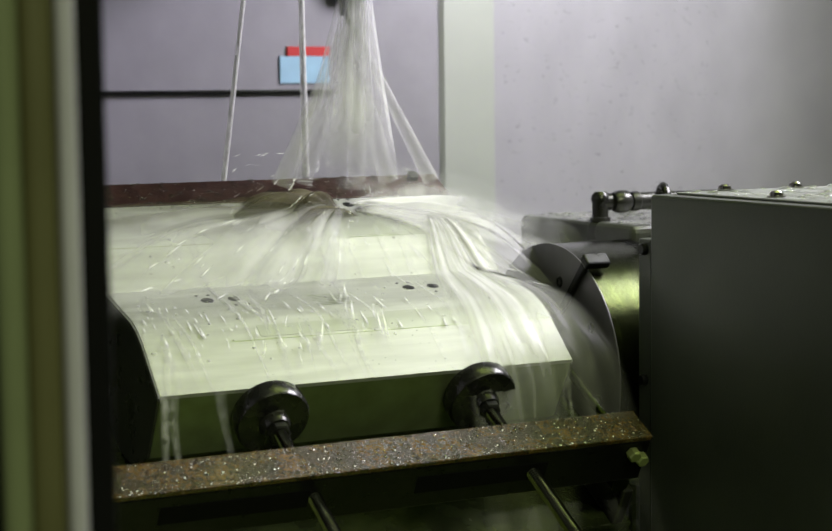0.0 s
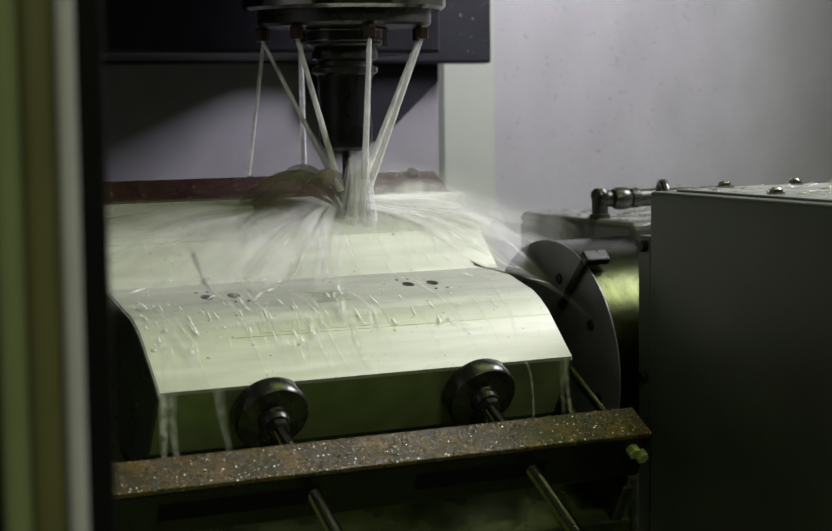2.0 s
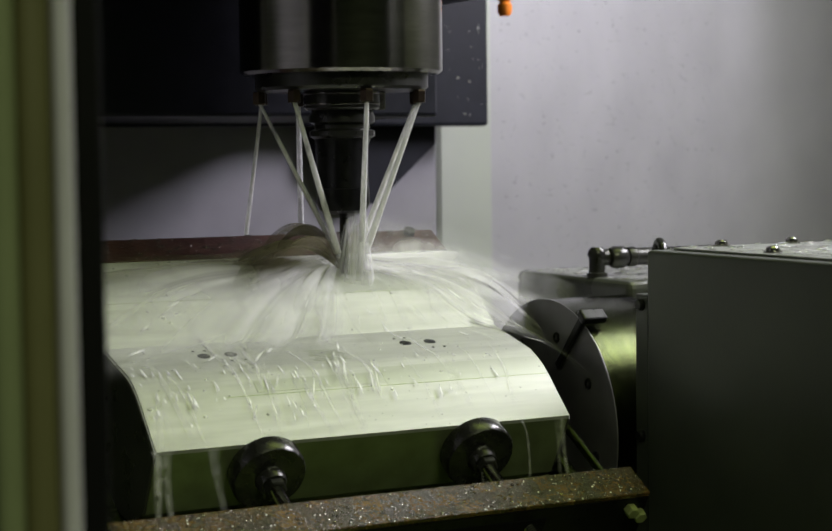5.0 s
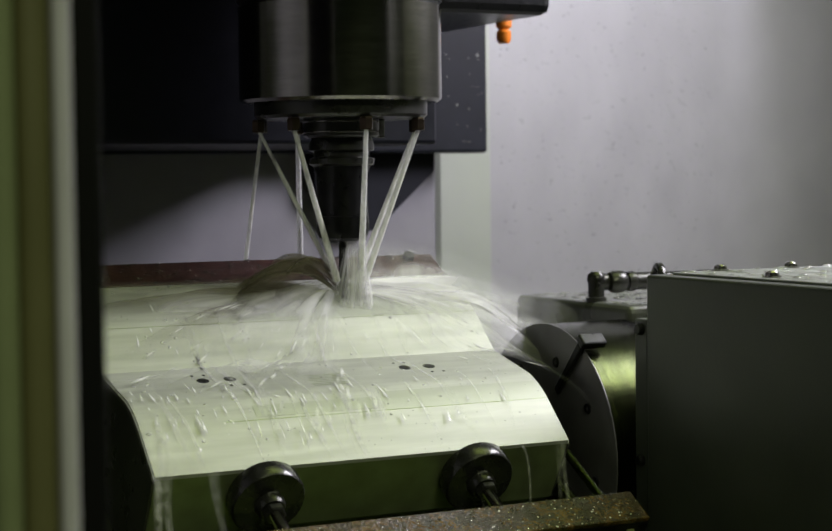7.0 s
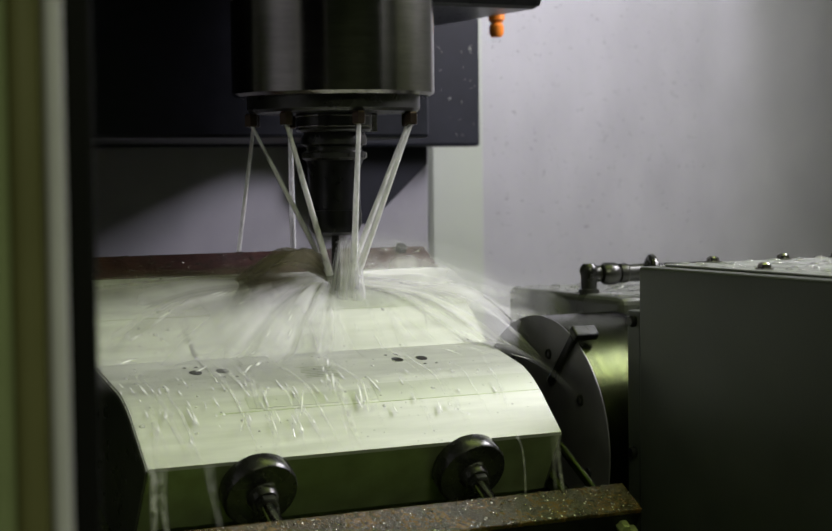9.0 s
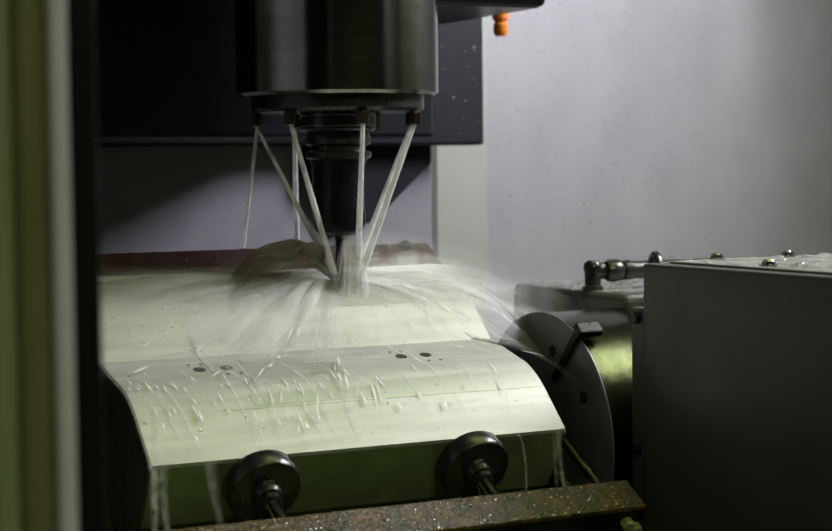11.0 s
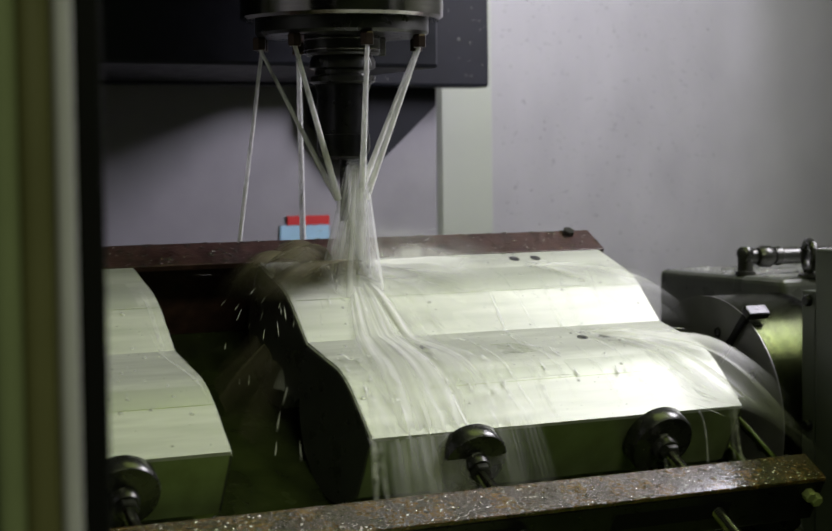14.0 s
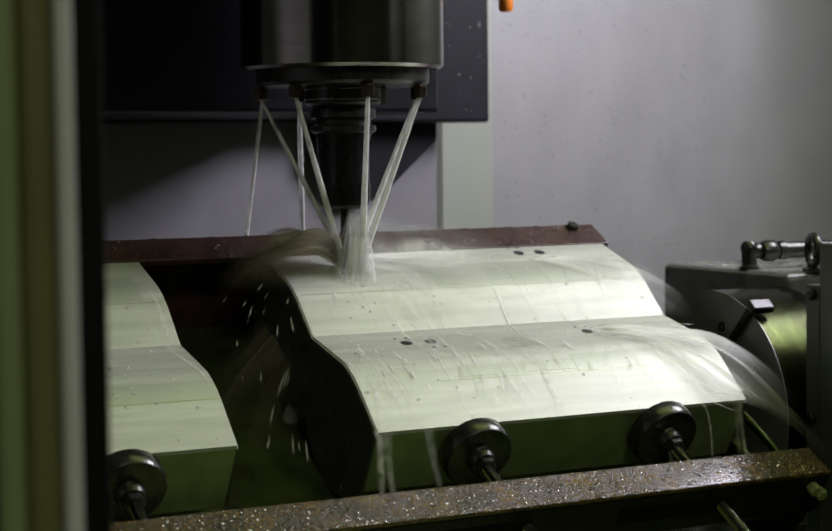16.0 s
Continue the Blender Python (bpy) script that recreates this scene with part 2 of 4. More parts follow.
# ---------------------------------------------------------------- sliding door edge beside the camera's view
door = thing("machine_door", pose(-0.4835, -0.80, 0.0), "olive sliding machine door with an aluminium edge, half open", "door")
part("door_panel", box(B(), -0.95, -0.0460, -0.004, 0.015, -0.53, 0.60, 0.003), M_rubber, door, "dark door panel")
bm = lathe(B(), [(0.0062, -0.53), (0.0062, 0.60)], Matrix.Diagonal((1.0, 0.8, 1, 1)), 32)
part("handle_tube", bm, M_frame, door, "pale olive round edge profile").location = (-0.0442, -0.010, 0)
part("door_skin", box(B(), -0.0378, -0.0225, -0.014, 0.010, -0.53, 0.60, 0.006, 4), M_olive, door, "dark olive painted door skin")
part("edge_strip", box(B(), -0.0224, -0.0140, -0.016, 0.010, -0.53, 0.60, 0.0038, 4), M_alu, door, "pale aluminium edge strip")
part("rubber_seal", box(B(), -0.0139, 0.0, -0.010, 0.010, -0.53, 0.60, 0.003), M_rubber, door, "black rubber seal")

# ---------------------------------------------------------------- clamping fixture, leaning 29.7 degrees about the rotary axis
TILT = 29.7
FIX = pose(0, -0.1278, -0.2182, TILT, 0, 0)
XR, XL = 0.1738, -0.2352


def arc3(p, q, r, n):
    """Points of the circle through p, q, r, from p to r."""
    (ax, ay), (bx, by), (cx, cy) = p, q, r
    d = 2 * (ax * (by - cy) + bx * (cy - ay) + cx * (ay - by))
    ux = ((ax * ax + ay * ay) * (by - cy) + (bx * bx + by * by) * (cy - ay) + (cx * cx + cy * cy) * (ay - by)) / d
    uy = ((ax * ax + ay * ay) * (cx - bx) + (bx * bx + by * by) * (ax - cx) + (cx * cx + cy * cy) * (bx - ax)) / d
    a0, a1 = math.atan2(ay - uy, ax - ux), math.atan2(cy - uy, cx - ux)
    if a1 - a0 > math.pi:
        a1 -= 2 * math.pi
    if a0 - a1 > math.pi:
        a1 += 2 * math.pi
    rad = math.hypot(ax - ux, ay - uy)
    return [(ux + rad * math.cos(a0 + (a1 - a0) * i / n), uy + rad * math.sin(a0 + (a1 - a0) * i / n)) for i in range(n + 1)]


def ridge(a, k0, k1, b):
    """A ridge outline: two nearly flat flanks joined by a rounded crest."""
    flank = [(a[0] + (k0[0] - a[0]) * i / 6, a[1] + (k0[1] - a[1]) * i / 6) for i in range(6)]
    cx, cy = k0[0] + (k1[0] - k0[0]) * 0.45, max(k0[1], k1[1]) + 0.0012
    crest = arc3(k0, (cx, cy), k1, 10)
    back = [(k1[0] + (b[0] - k1[0]) * i / 6, k1[1] + (b[1] - k1[1]) * i / 6) for i in range(1, 7)]
    return flank + crest + back


TOP = ridge((0, 0), (0.052, 0.0125), (0.092, 0.0135), (0.161, -0.006)) + ridge((0.161, -0.006), (0.205, 0.0050), (0.245, 0.0068), (0.300, -0.003))[1:]


def top_at(u):
    for (a, b), (c, d) in zip(TOP, TOP[1:]):
        if a <= u <= c:
            return b + (d - b) * (u - a) / (c - a)
    return TOP[0][1] if u < 0 else TOP[-1][1]


def lobe(c, a0, a1, n=14, r=0.082):
    return [(c + r * math.cos(radians(a0 + (a1 - a0) * i / n)), -0.03 + r * math.sin(radians(a0 + (a1 - a0) * i / n))) for i in range(n + 1)]


def workpiece(m):
    ob = thing("mould_block", m, "milled aluminium block with two ridges, wet with coolant, clamped", "workpiece", "blocks in the fixture")
    w = XR - XL
    # body: flat front and rear, two round lobes below
    under = [(0.300, -0.004), (0.300, -0.055)] + lobe(0.225, -18, -156) + lobe(0.075, -24, -156)[1:] + [(0.0, -0.068), (0.0, -0.001)]
    under = [p for p in under if -0.0001 <= p[0] <= 0.3001]
    cap = [(u, v - 0.004) for u, v in TOP]
    prof = cap + under[1:-1]
    part("body", prism(B(), prof, -w, 0), M_pface, ob, "sawn block body, green reflection and shade put into its colour")
    # thin dark skins that give the block's ends their shade
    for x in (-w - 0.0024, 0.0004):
        part("end_cap", prism(B(), [(u, v - 0.0006) for u, v in prof], x, x + 0.0020), M_end, ob, "end face of the block, shade put into its dark colour")
    # machined skin on each ridge
    for name, lo, hi in (("front_ridge", 0, 22), ("rear_ridge", 22, 44)):
        bm = B()
        up = TOP[lo:hi + 1]
        low = [(u, v - 0.0038) for u, v in up][::-1]
        prism(bm, up + low, -w - 0.0005, 0.0005)
        for f in bm.faces:
            f.smooth = len(f.verts) == 4 and abs(f.normal.x) < 0.5
        me = part(name, bm, M_piece, ob, "bright milled ridge surface")
        e = me.modifiers.new("edge_split", "EDGE_SPLIT")
        e.split_angle = radians(25)
    # drilled holes with their small dowel holes
    for x0 in (-0.3124, -0.105):
        for u in (0.1276, 0.284):
            if (x0, u) == (-0.3124, 0.284):
                continue
            for dx, dy, r in ((-0.0132, 0, 0.0060), (0.0132, 0, 0.0060), (-0.019, 0.0135, 0.0016), (-0.0075, 0.0135, 0.0016), (0.009, -0.0155, 0.0016), (0.0215, -0.0155, 0.0016)):
                bm = lathe(B(), [(r, -0.001), (r, 0.0003), (r * 0.6, 0.00032), (0.0003, 0.00034)], None, 20)
                d = (top_at(u + dy + 0.001) - top_at(u + dy - 0.001)) / 0.002
                o = part("bolt_hole", bm, M_black, ob, "dark drilled hole")
                o.matrix_local = Matrix.Translation((x0 + dx, u + dy, top_at(u + dy))) @ Matrix.Rotation(math.atan(d), 4, "X")
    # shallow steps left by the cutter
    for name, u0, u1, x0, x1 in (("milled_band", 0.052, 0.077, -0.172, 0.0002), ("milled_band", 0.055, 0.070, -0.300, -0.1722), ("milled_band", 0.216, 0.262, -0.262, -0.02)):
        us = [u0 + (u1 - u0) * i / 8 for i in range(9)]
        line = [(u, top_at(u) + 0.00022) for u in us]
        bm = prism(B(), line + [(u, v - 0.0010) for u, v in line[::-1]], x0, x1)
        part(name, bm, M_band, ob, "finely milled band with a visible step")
    for x, d in ((0.0005, 1), (-w - 0.0005, -1)):
        bm = B()
        rows = [[bm.verts.new((x + d * a, u, v + b)) for a, b in ((-0.0016, 0.00015), (0.0012, -0.0024), (-0.0016, -0.0030))] for u, v in TOP]
        for r0, r1 in zip(rows, rows[1:]):
            for i in range(3):
                bm.faces.new((r0[i], r0[(i + 1) % 3], r1[(i + 1) % 3], r1[i]))
        bmesh.ops.recalc_face_normals(bm, faces=bm.faces)
        part("chamfer", bm, M_chamfer, ob, "bright chamfered end edge")
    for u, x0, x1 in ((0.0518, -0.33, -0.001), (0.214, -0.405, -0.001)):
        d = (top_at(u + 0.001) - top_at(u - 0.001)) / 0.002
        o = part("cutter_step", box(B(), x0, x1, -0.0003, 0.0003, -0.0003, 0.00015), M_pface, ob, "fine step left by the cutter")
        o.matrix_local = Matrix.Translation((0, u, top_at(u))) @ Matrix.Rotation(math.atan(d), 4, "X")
    # rows of fine engraving too small to read
    for i in range(7):
        u = 0.098 + i * 0.0042
        d = (top_at(u + 0.001) - top_at(u - 0.001)) / 0.002
        w2 = 0.019 - 0.002 * (i % 3)
        o = part("engraved_line", box(B(), -w2, w2, -0.00035, 0.00035, -0.0003, 0.0002), M_pface, ob, "thin engraved line")
        o.matrix_local = Matrix.Translation((-0.209, u, top_at(u))) @ Matrix.Rotation(math.atan(d), 4, "X")
    return ob


piece_1 = workpiece(FIX @ pose(XR, 0, 0))
piece_2 = copy_thing(piece_1, FIX @ pose(XR - 0.5451, 0, 0))
tagged(piece_2, "milled aluminium block with two rounded ridges, waiting to be cut")
MOVES += [piece_1, piece_2]

# front and rear clamp bars of angle section
fb = thing("clamp_bar", FIX, "wet rusty steel angle bar across the front of the fixture", "bar", "clamp bars")
part("top_flange", box(B(), -0.98, 0.196, -0.119, -0.081, -0.005, 0.0, 0.001), M_rust, fb, "rusty pitted top flange")
part("front_flange", box(B(), -0.98, 0.196, -0.119, -0.114, -0.050, -0.0052, 0.001), M_black, fb, "dark steel front flange")
for i, x in enumerate((0.03, -0.20, -0.46)):
    part("slot", box(B(), x - 0.07, x + 0.06, -0.1198, -0.1188, -0.034, -0.016, 0.0004), M_rubber, fb, "dark oily slot")
for x, v in ((0.1775, -0.0160), (0.1880, -0.0225)):
    bm = hexa(B(), Matrix.Translation((x, -0.119, v)) @ Matrix.Rotation(radians(90), 4, "X"), 0.0062, 0.009)
    part("hex_nut", bm, M_nut, fb, "shiny hex nut with green light put into its colour")
rb = thing("clamp_bar", FIX, "wet red-brown steel bar across the rear of the fixture", "bar", "clamp bars")
part("top_flange", box(B(), -0.98, 0.186, 0.305, 0.346, -0.012, -0.005, 0.001), M_redbar, rb)
part("rear_flange", box(B(), -0.98, 0.186, 0.341, 0.346, -0.160, -0.0122, 0.001), M_redbar, rb)
for x in (0.155, -0.42):
    bm = hexa(B(), Matrix.Translation((x, 0.338, -0.005)), 0.007, 0.006)
    part("hex_bolt", bm, M_dark, rb)
MOVES += [fb, rb]


def clamp_screw(x):
    ob = thing("clamp_screw", FIX @ pose(x, 0, -0.0252), "threaded clamp screw with a round pressure foot against the block", "clamp screw", "clamp screws along the front bar")
    to_front = Matrix.Rotation(radians(90), 4, "X")
    part("pressure_foot", lathe(B(), [(0.033, 0.001), (0.0342, 0.003), (0.0342, 0.0165), (0.0325, 0.0195), (0.022, 0.0200)], to_front, 40), M_foot, ob, "dark turned round foot with a worn bright rim")
    part("hub", lathe(B(), [(0.014, 0.0195), (0.013, 0.026), (0.0115, 0.029)], to_front, 24), M_dark, ob)
    part("lock_nut", hexa(B(), to_front @ Matrix.Translation((0, 0, 0.029)), 0.0105, 0.007), M_dark, ob)
    part("threaded_rod", thread(B(), (0, -0.034, 0), (0, -0.235, 0), 0.0064), M_chrome, ob, "dark oily threaded rod")
    return ob


s1 = clamp_screw(-0.1343)
MOVES.append(s1)
for x in (0.0753, -0.1343 - 0.5451, 0.0753 - 0.5451):
    MOVES.append(copy_thing(s1, FIX @ pose(x, 0, -0.0252)))

# tie rods joining the bars beside the blocks
for x, v, r in ((0.1905, -0.030, 0.0042), (0.184, -0.062, 0.009)):
    t1 = solid("tie_rod", rod(B(), (x, -0.113, v), (x, 0.341, v), r), M_bright, "bright steel tie rod joining the two clamp bars", "tie rod", "tie rods", m=FIX)
    MOVES.append(t1)

# carrier plate under the blocks
cp = thing("fixture_plate", FIX, "dark steel fixture plate carrying the blocks between the bars", "plate")
part("base_plate", box(B(), -1.0, 0.215, -0.113, 0.340, -0.165, -0.113, 0.003), M_wetplate, cp)
for x in (-0.95, 0.198):
    part("cross_rib", box(B(), x - 0.006, x + 0.006, -0.112, 0.339, -0.113, -0.072, 0.002), M_dark, cp)
MOVES.append(cp)

# ---------------------------------------------------------------- rotary table
rt = thing("rotary_table", pose(0, 0, 0), "wet grey rotary indexing table with a dark steel face plate", "rotary table")
ax = Matrix.Translation((0, 0.015, -0.251)) @ Matrix.Rotation(radians(90), 4, "Y")
face = part("face_plate", lathe(B(), [(0.05, 0.236), (0.1304, 0.236), (0.131, 0.2364), (0.131, 0.2376)], ax, 96), M_plate, rt, "dark steel face plate")
drum = part("drum", lathe(B(), [(0.1306, 0.2378), (0.1306, 0.330), (0.128, 0.3376)], ax, 96), M_bright, rt, "bright turned drum with a graduated rim")
bm = B()
box(bm, 0.3376, 0.62, 0.012, 0.2524, -0.46, -0.106, 0.008, 3)
part("housing", bm, M_house, rt, "grey painted cast housing")
bm = B()
box(bm, -0.005, 0.0, -0.0050, 0.0050, -0.070, 0.0, 0.002)
box(bm, -0.006, 0.022, -0.0075, 0.0075, 0.0, 0.009, 0.002)
cl = part("index_bracket", bm, M_black, rt, "black bent pointer bracket on the face plate")
cl.matrix_local = Matrix.Translation((0.2355, -0.058, -0.136)) @ Matrix.Rotation(radians(42), 4, "X")
for i in range(44):
    a = radians(60 + i * 2.2)
    tick = part("graduation", box(B(), 0.318 - (0.006 if i % 5 == 0 else 0), 0.333, -0.0005, 0.0005, 0.1308, 0.1313), M_black, drum)
    tick.matrix_local = Matrix.Translation((0, 0.015, -0.251)) @ Matrix.Rotation(a - radians(90) + radians(30), 4, "X")
for a in range(0, 360, 45):
    c = Vector((0.236, 0.015 + 0.095 * math.cos(radians(a + 12)), -0.251 + 0.095 * math.sin(radians(a + 12))))
    part("cap_screw", lathe(B(), [(0.006, -0.003), (0.006, 0.0), (0.005, 0.0012), (0.003, 0.0012), (0.003, -0.001)], along(c, c + Vector((-1, 0, 0))), 16), M_black, face)
MOVES.append(rt)

# hose fitting and lifting eye on the housing
hf = thing("hose_fitting", pose(0.352, 0.098, -0.106), "wet black threaded elbow fitting with a metal hose", "hose fitting")
bm = B()
lathe(bm, [(0.0115, 0.0), (0.0115, 0.004), (0.009, 0.005), (0.009, 0.020), (0.0105, 0.024), (0.0095, 0.029), (0.006, 0.0325)], None, 24)
lathe(bm, [(0.0085, -0.004), (0.0095, 0.002), (0.0095, 0.013)], Matrix.Translation((0.0, 0, 0.021)) @ Matrix.Rotation(radians(90), 4, "Y"), 20)
part("elbow", bm, M_dark, hf, "dark cast elbow")
hm = Matrix.Translation((0.010, -0.004, 0.021)) @ Matrix.Rotation(radians(90), 4, "Y") @ Matrix.Rotation(radians(4), 4, "X")
part("union_nut", lathe(B(), [(0.010, 0.004), (0.0125, 0.008), (0.0125, 0.020), (0.010, 0.024), (0.0085, 0.026)], hm, 20), M_dark, hf)
part("hose", lathe(B(), [(0.0105, 0.026), (0.0112, 0.031), (0.0112, 0.034), (0.0098, 0.036), (0.0098, 0.160)], hm, 24), M_dark, hf, "braided metal hose")
ey = thing("lifting_eye", pose(0.383, 0.022, -0.106), "dark forged lifting eye bolt on the housing", "eye bolt")
bm = B()
rr, tr = 0.0165, 0.0048
grid = [[bm.verts.new(((rr + tr * math.cos(b)) * math.cos(a) * 0.35 + 0.0, (rr + tr * math.cos(b)) * math.cos(a) * 0.94 + tr * 0, 0.024 + (rr + tr * math.cos(b)) * math.sin(a))) for b in [2 * math.pi * k / 10 for k in range(10)]] for a in [2 * math.pi * i / 28 for i in range(28)]]
for i in range(28):
    for k in range(10):
        b = 2 * math.pi * k / 10
        grid[i][k].co += Vector((0.94, -0.35, 0)) * (tr * math.sin(b))
for i in range(28):
    for k in range(10):
        f = bm.faces.new((grid[i][k], grid[(i + 1) % 28][k], grid[(i + 1) % 28][(k + 1) % 10], grid[i][(k + 1) % 10]))
        f.smooth = True
bmesh.ops.recalc_face_normals(bm, faces=bm.faces)
part("ring", bm, M_dark, ey)
part("collar", lathe(B(), [(0.0125, 0.0), (0.0125, 0.004), (0.007, 0.006), (0.006, 0.010)], None, 20), M_dark, ey)
MOVES += [hf, ey]

# ---------------------------------------------------------------- motor box
mb = thing("motor_box", pose(0, 0, 0), "dark grey-green painted sheet-metal motor box with a bolted lid", "machine box")
part("box_body", box(B(), 0.250, 0.62, -0.52, -0.147, -0.50, -0.063, 0.003, 3), M_grey, mb)
part("mounting_flange", box(B(), 0.2515, 0.60, -0.1468, -0.125, -0.50, -0.106, 0.002), M_grey, mb, "bolted mounting flange")
lid = part("lid", box(B(), 0.268, 0.60, -0.50, -0.165, -0.0629, -0.0605, 0.0008), M_cast, mb, "wet grey lid plate")
for x, y in ((0.319, -0.172), (0.285, -0.293), (0.285, -0.42), (0.404, -0.172), (0.465, -0.18), (0.56, -0.18), (0.56, -0.3), (0.56, -0.42)):
    part("lid_screw", lathe(B(), [(0.0085, 0), (0.0085, 0.0015), (0.0062, 0.002), (0.006, 0.0045), (0.0035, 0.0062)], Matrix.Translation((x, y, -0.0605)), 20), M_chrome, lid, "domed lid screw")
for z in (-0.116, -0.243):
    part("flange_screw", lathe(B(), [(0.006, 0), (0.006, 0.003), (0.0045, 0.005)], along((0.2515, -0.136, z), (0.20, -0.136, z)), 16), M_black, mb)
MOVES.append(mb)

# machine table under everything
tb = thing("machine_table", pose(0, 0, 0), "steel machine table with T-slots, wet with green coolant", "machine table")
bm = B()
for i in range(4):
    y = -0.34 + i * 0.17
    box(bm, -1.0, 0.80, y + 0.012, y + 0.158, -0.56, -0.50, 0.002)
box(bm, -1.0, 0.80, -0.33, 0.34, -0.62, -0.5605, 0.002)
part("table_top", bm, M_table, tb)
part("saddle", box(B(), -0.60, 0.50, -0.30, 0.40, -0.95, -0.6205, 0.01), M_dark, tb)
MOVES.append(tb)
for x in (-0.93, -0.20):
    bm = prism(B(), [(-0.10, -0.50), (0.20, -0.50), (0.20, -0.235), (-0.09, -0.41)], x - 0.02, x + 0.02)
    MOVES.append(solid("fixture_support", bm, M_dark, "dark steel support under the fixture plate", "support", "fixture supports"))

# ---------------------------------------------------------------- spindle head; rest height: nozzle ring at z 0.101
hd = thing("spindle_head", pose(0, 0, 0), "dark navy spindle head with a bright ground nose and coolant nozzles", "spindle head")
part("nose", lathe(B(), [(0.093, 0.112), (0.097, 0.115), (0.097, 0.203)], None, 96), M_chrome, hd, "bright ground cylindrical nose")
part("nose_ring", lathe(B(), [(0.0955, 0.2032), (0.0955, 0.207), (0.098, 0.2075), (0.098, 0.30)], None, 96), M_black, hd, "dark upper ring")
ring_plate = part("nozzle_ring", lathe(B(), [(0.036, 0.097), (0.080, 0.097), (0.083, 0.100), (0.083, 0.1118)], None, 72), M_dark, hd, "dark steel nozzle ring")
part("spindle_face", lathe(B(), [(0.034, 0.079), (0.0365, 0.081), (0.0365, 0.0968)], None, 48), M_dark, hd)
for z in (0.0835, 0.0935):
    part("face_ring", lathe(B(), [(0.0366, z), (0.0371, z + 0.0004), (0.0371, z + 0.0012), (0.0366, z + 0.0016)], None, 48), M_chrome, hd, "thin bright ring")
part("drive_key", box(B(), 0.026, 0.041, -0.012, 0.004, 0.079, 0.0968, 0.001), M_chrome, hd)
part("casting", box(B(), -0.40, 0.15, -0.02, 0.455, 0.3005, 0.52, 0.02, 3), M_navy, hd, "dark navy head casting")
part("rear_panel", box(B(), -0.75, 0.4205, 0.46, 0.50, 0.0725, 0.36, 0.004), M_navy, hd, "dark navy rear head panel speckled with drops")
# dark sheet against the way cover, shaped as the shadow that falls there
wedge = [(0.1614, 0.073), (0.3282, 0.073), (0.3279, 0.0492), (0.2467, -0.0232), (0.212, -0.0275), (0.1642, 0.0256)]
wedge = [(EYE[0] + (x - EYE[0]) * 1.034, EYE[2] + (z - EYE[2]) * 1.034) for x, z in wedge]
bm = prism(B(), [(z, x) for x, z in wedge], 0.502, 0.5296)
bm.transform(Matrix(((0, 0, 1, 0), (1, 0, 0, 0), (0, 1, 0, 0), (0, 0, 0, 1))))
part("chin_casting", bm, M_navy, hd, "dark tapered sheet standing in for a shadow on the way cover")
part("neck", box(B(), -0.30, 0.168, 0.12, 0.4595, 0.076, 0.30, 0.004), M_navy, hd, "dark navy neck behind the spindle")
part("side_box", box(B(), 0.155, 0.30, 0.10, 0.455, 0.215, 0.36, 0.01), M_black, hd)
bm = B()
box(bm, -0.75, 0.378, 0.530, 0.560, -0.60, 0.95, 0.002)
part("way_cover", bm, M_cover, hd, "grey steel sliding way cover")
part("cover_lip", box(B(), -0.75, 0.23, 0.522, 0.5295, -0.149, -0.144, 0.002), M_black, hd, "black wiper edge of the cover")
HEAD.append(hd)
st = thing("warning_sticker", pose(0, 0, 0), "pale blue sticker with a red header on the way cover", "sticker")
part("blue_field", box(B(), 0.152, 0.220, 0.5275, 0.5297, -0.136, -0.102), M_blue, st, "pale blue field")
part("red_header", box(B(), 0.162, 0.220, 0.5270, 0.5297, -0.1018, -0.090), M_red, st, "red header")
HEAD.append(st)

th = thing("tool_holder", pose(0, 0, 0), "black steel tool holder with a slim end mill", "tool holder")
part("holder_flange", lathe(B(), [(0.028, 0.052), (0.0315, 0.054), (0.0315, 0.059), (0.0265, 0.061), (0.0265, 0.065), (0.0315, 0.067), (0.0315, 0.073), (0.029, 0.0788)], None, 64), M_dark, th, "grooved steel flange")
part("holder_body", lathe(B(), [(0.0248, 0.004), (0.0244, 0.02), (0.0246, 0.044), (0.0275, 0.0518)], None, 48), M_black, th)
part("collet_nut", lathe(B(), [(0.017, -0.020), (0.0225, -0.017), (0.0255, -0.010), (0.0255, 0.0038)], None, 40), M_black, th, "black collet nut")
part("end_mill", lathe(B(), [(0.0035, -0.079), (0.004, -0.077), (0.004, -0.0202)], None, 20), M_dark, th, "thin end mill")
HEAD.append(th)

# flexible nozzle with an orange tip beside the head
fl = thing("coolant_nozzle", pose(0, 0, 0), "black hose nozzle with an orange plastic tip", "nozzle")
part("hose", rod(B(), (0.325, 0.25, 0.235), (0.155, 0.25, 0.24), 0.012), M_black, fl)
part("tip", lathe(B(), [(0.006, 0.196), (0.0085, 0.200), (0.0085, 0.209), (0.006, 0.212), (0.0095, 0.216), (0.0095, 0.228)], Matrix.Translation((0.325, 0.25, 0)), 20), M_orange, fl, "orange plastic tip")
HEAD.append(fl)

RGT, FWD = Vector((0.892, -0.452, 0)), Vector((0.452, 0.892, 0))


def ring_at(s, back):
    return RGT * s + FWD * (math.sqrt(max(0, 0.079 ** 2 - s * s)) * (1 if back else -1))


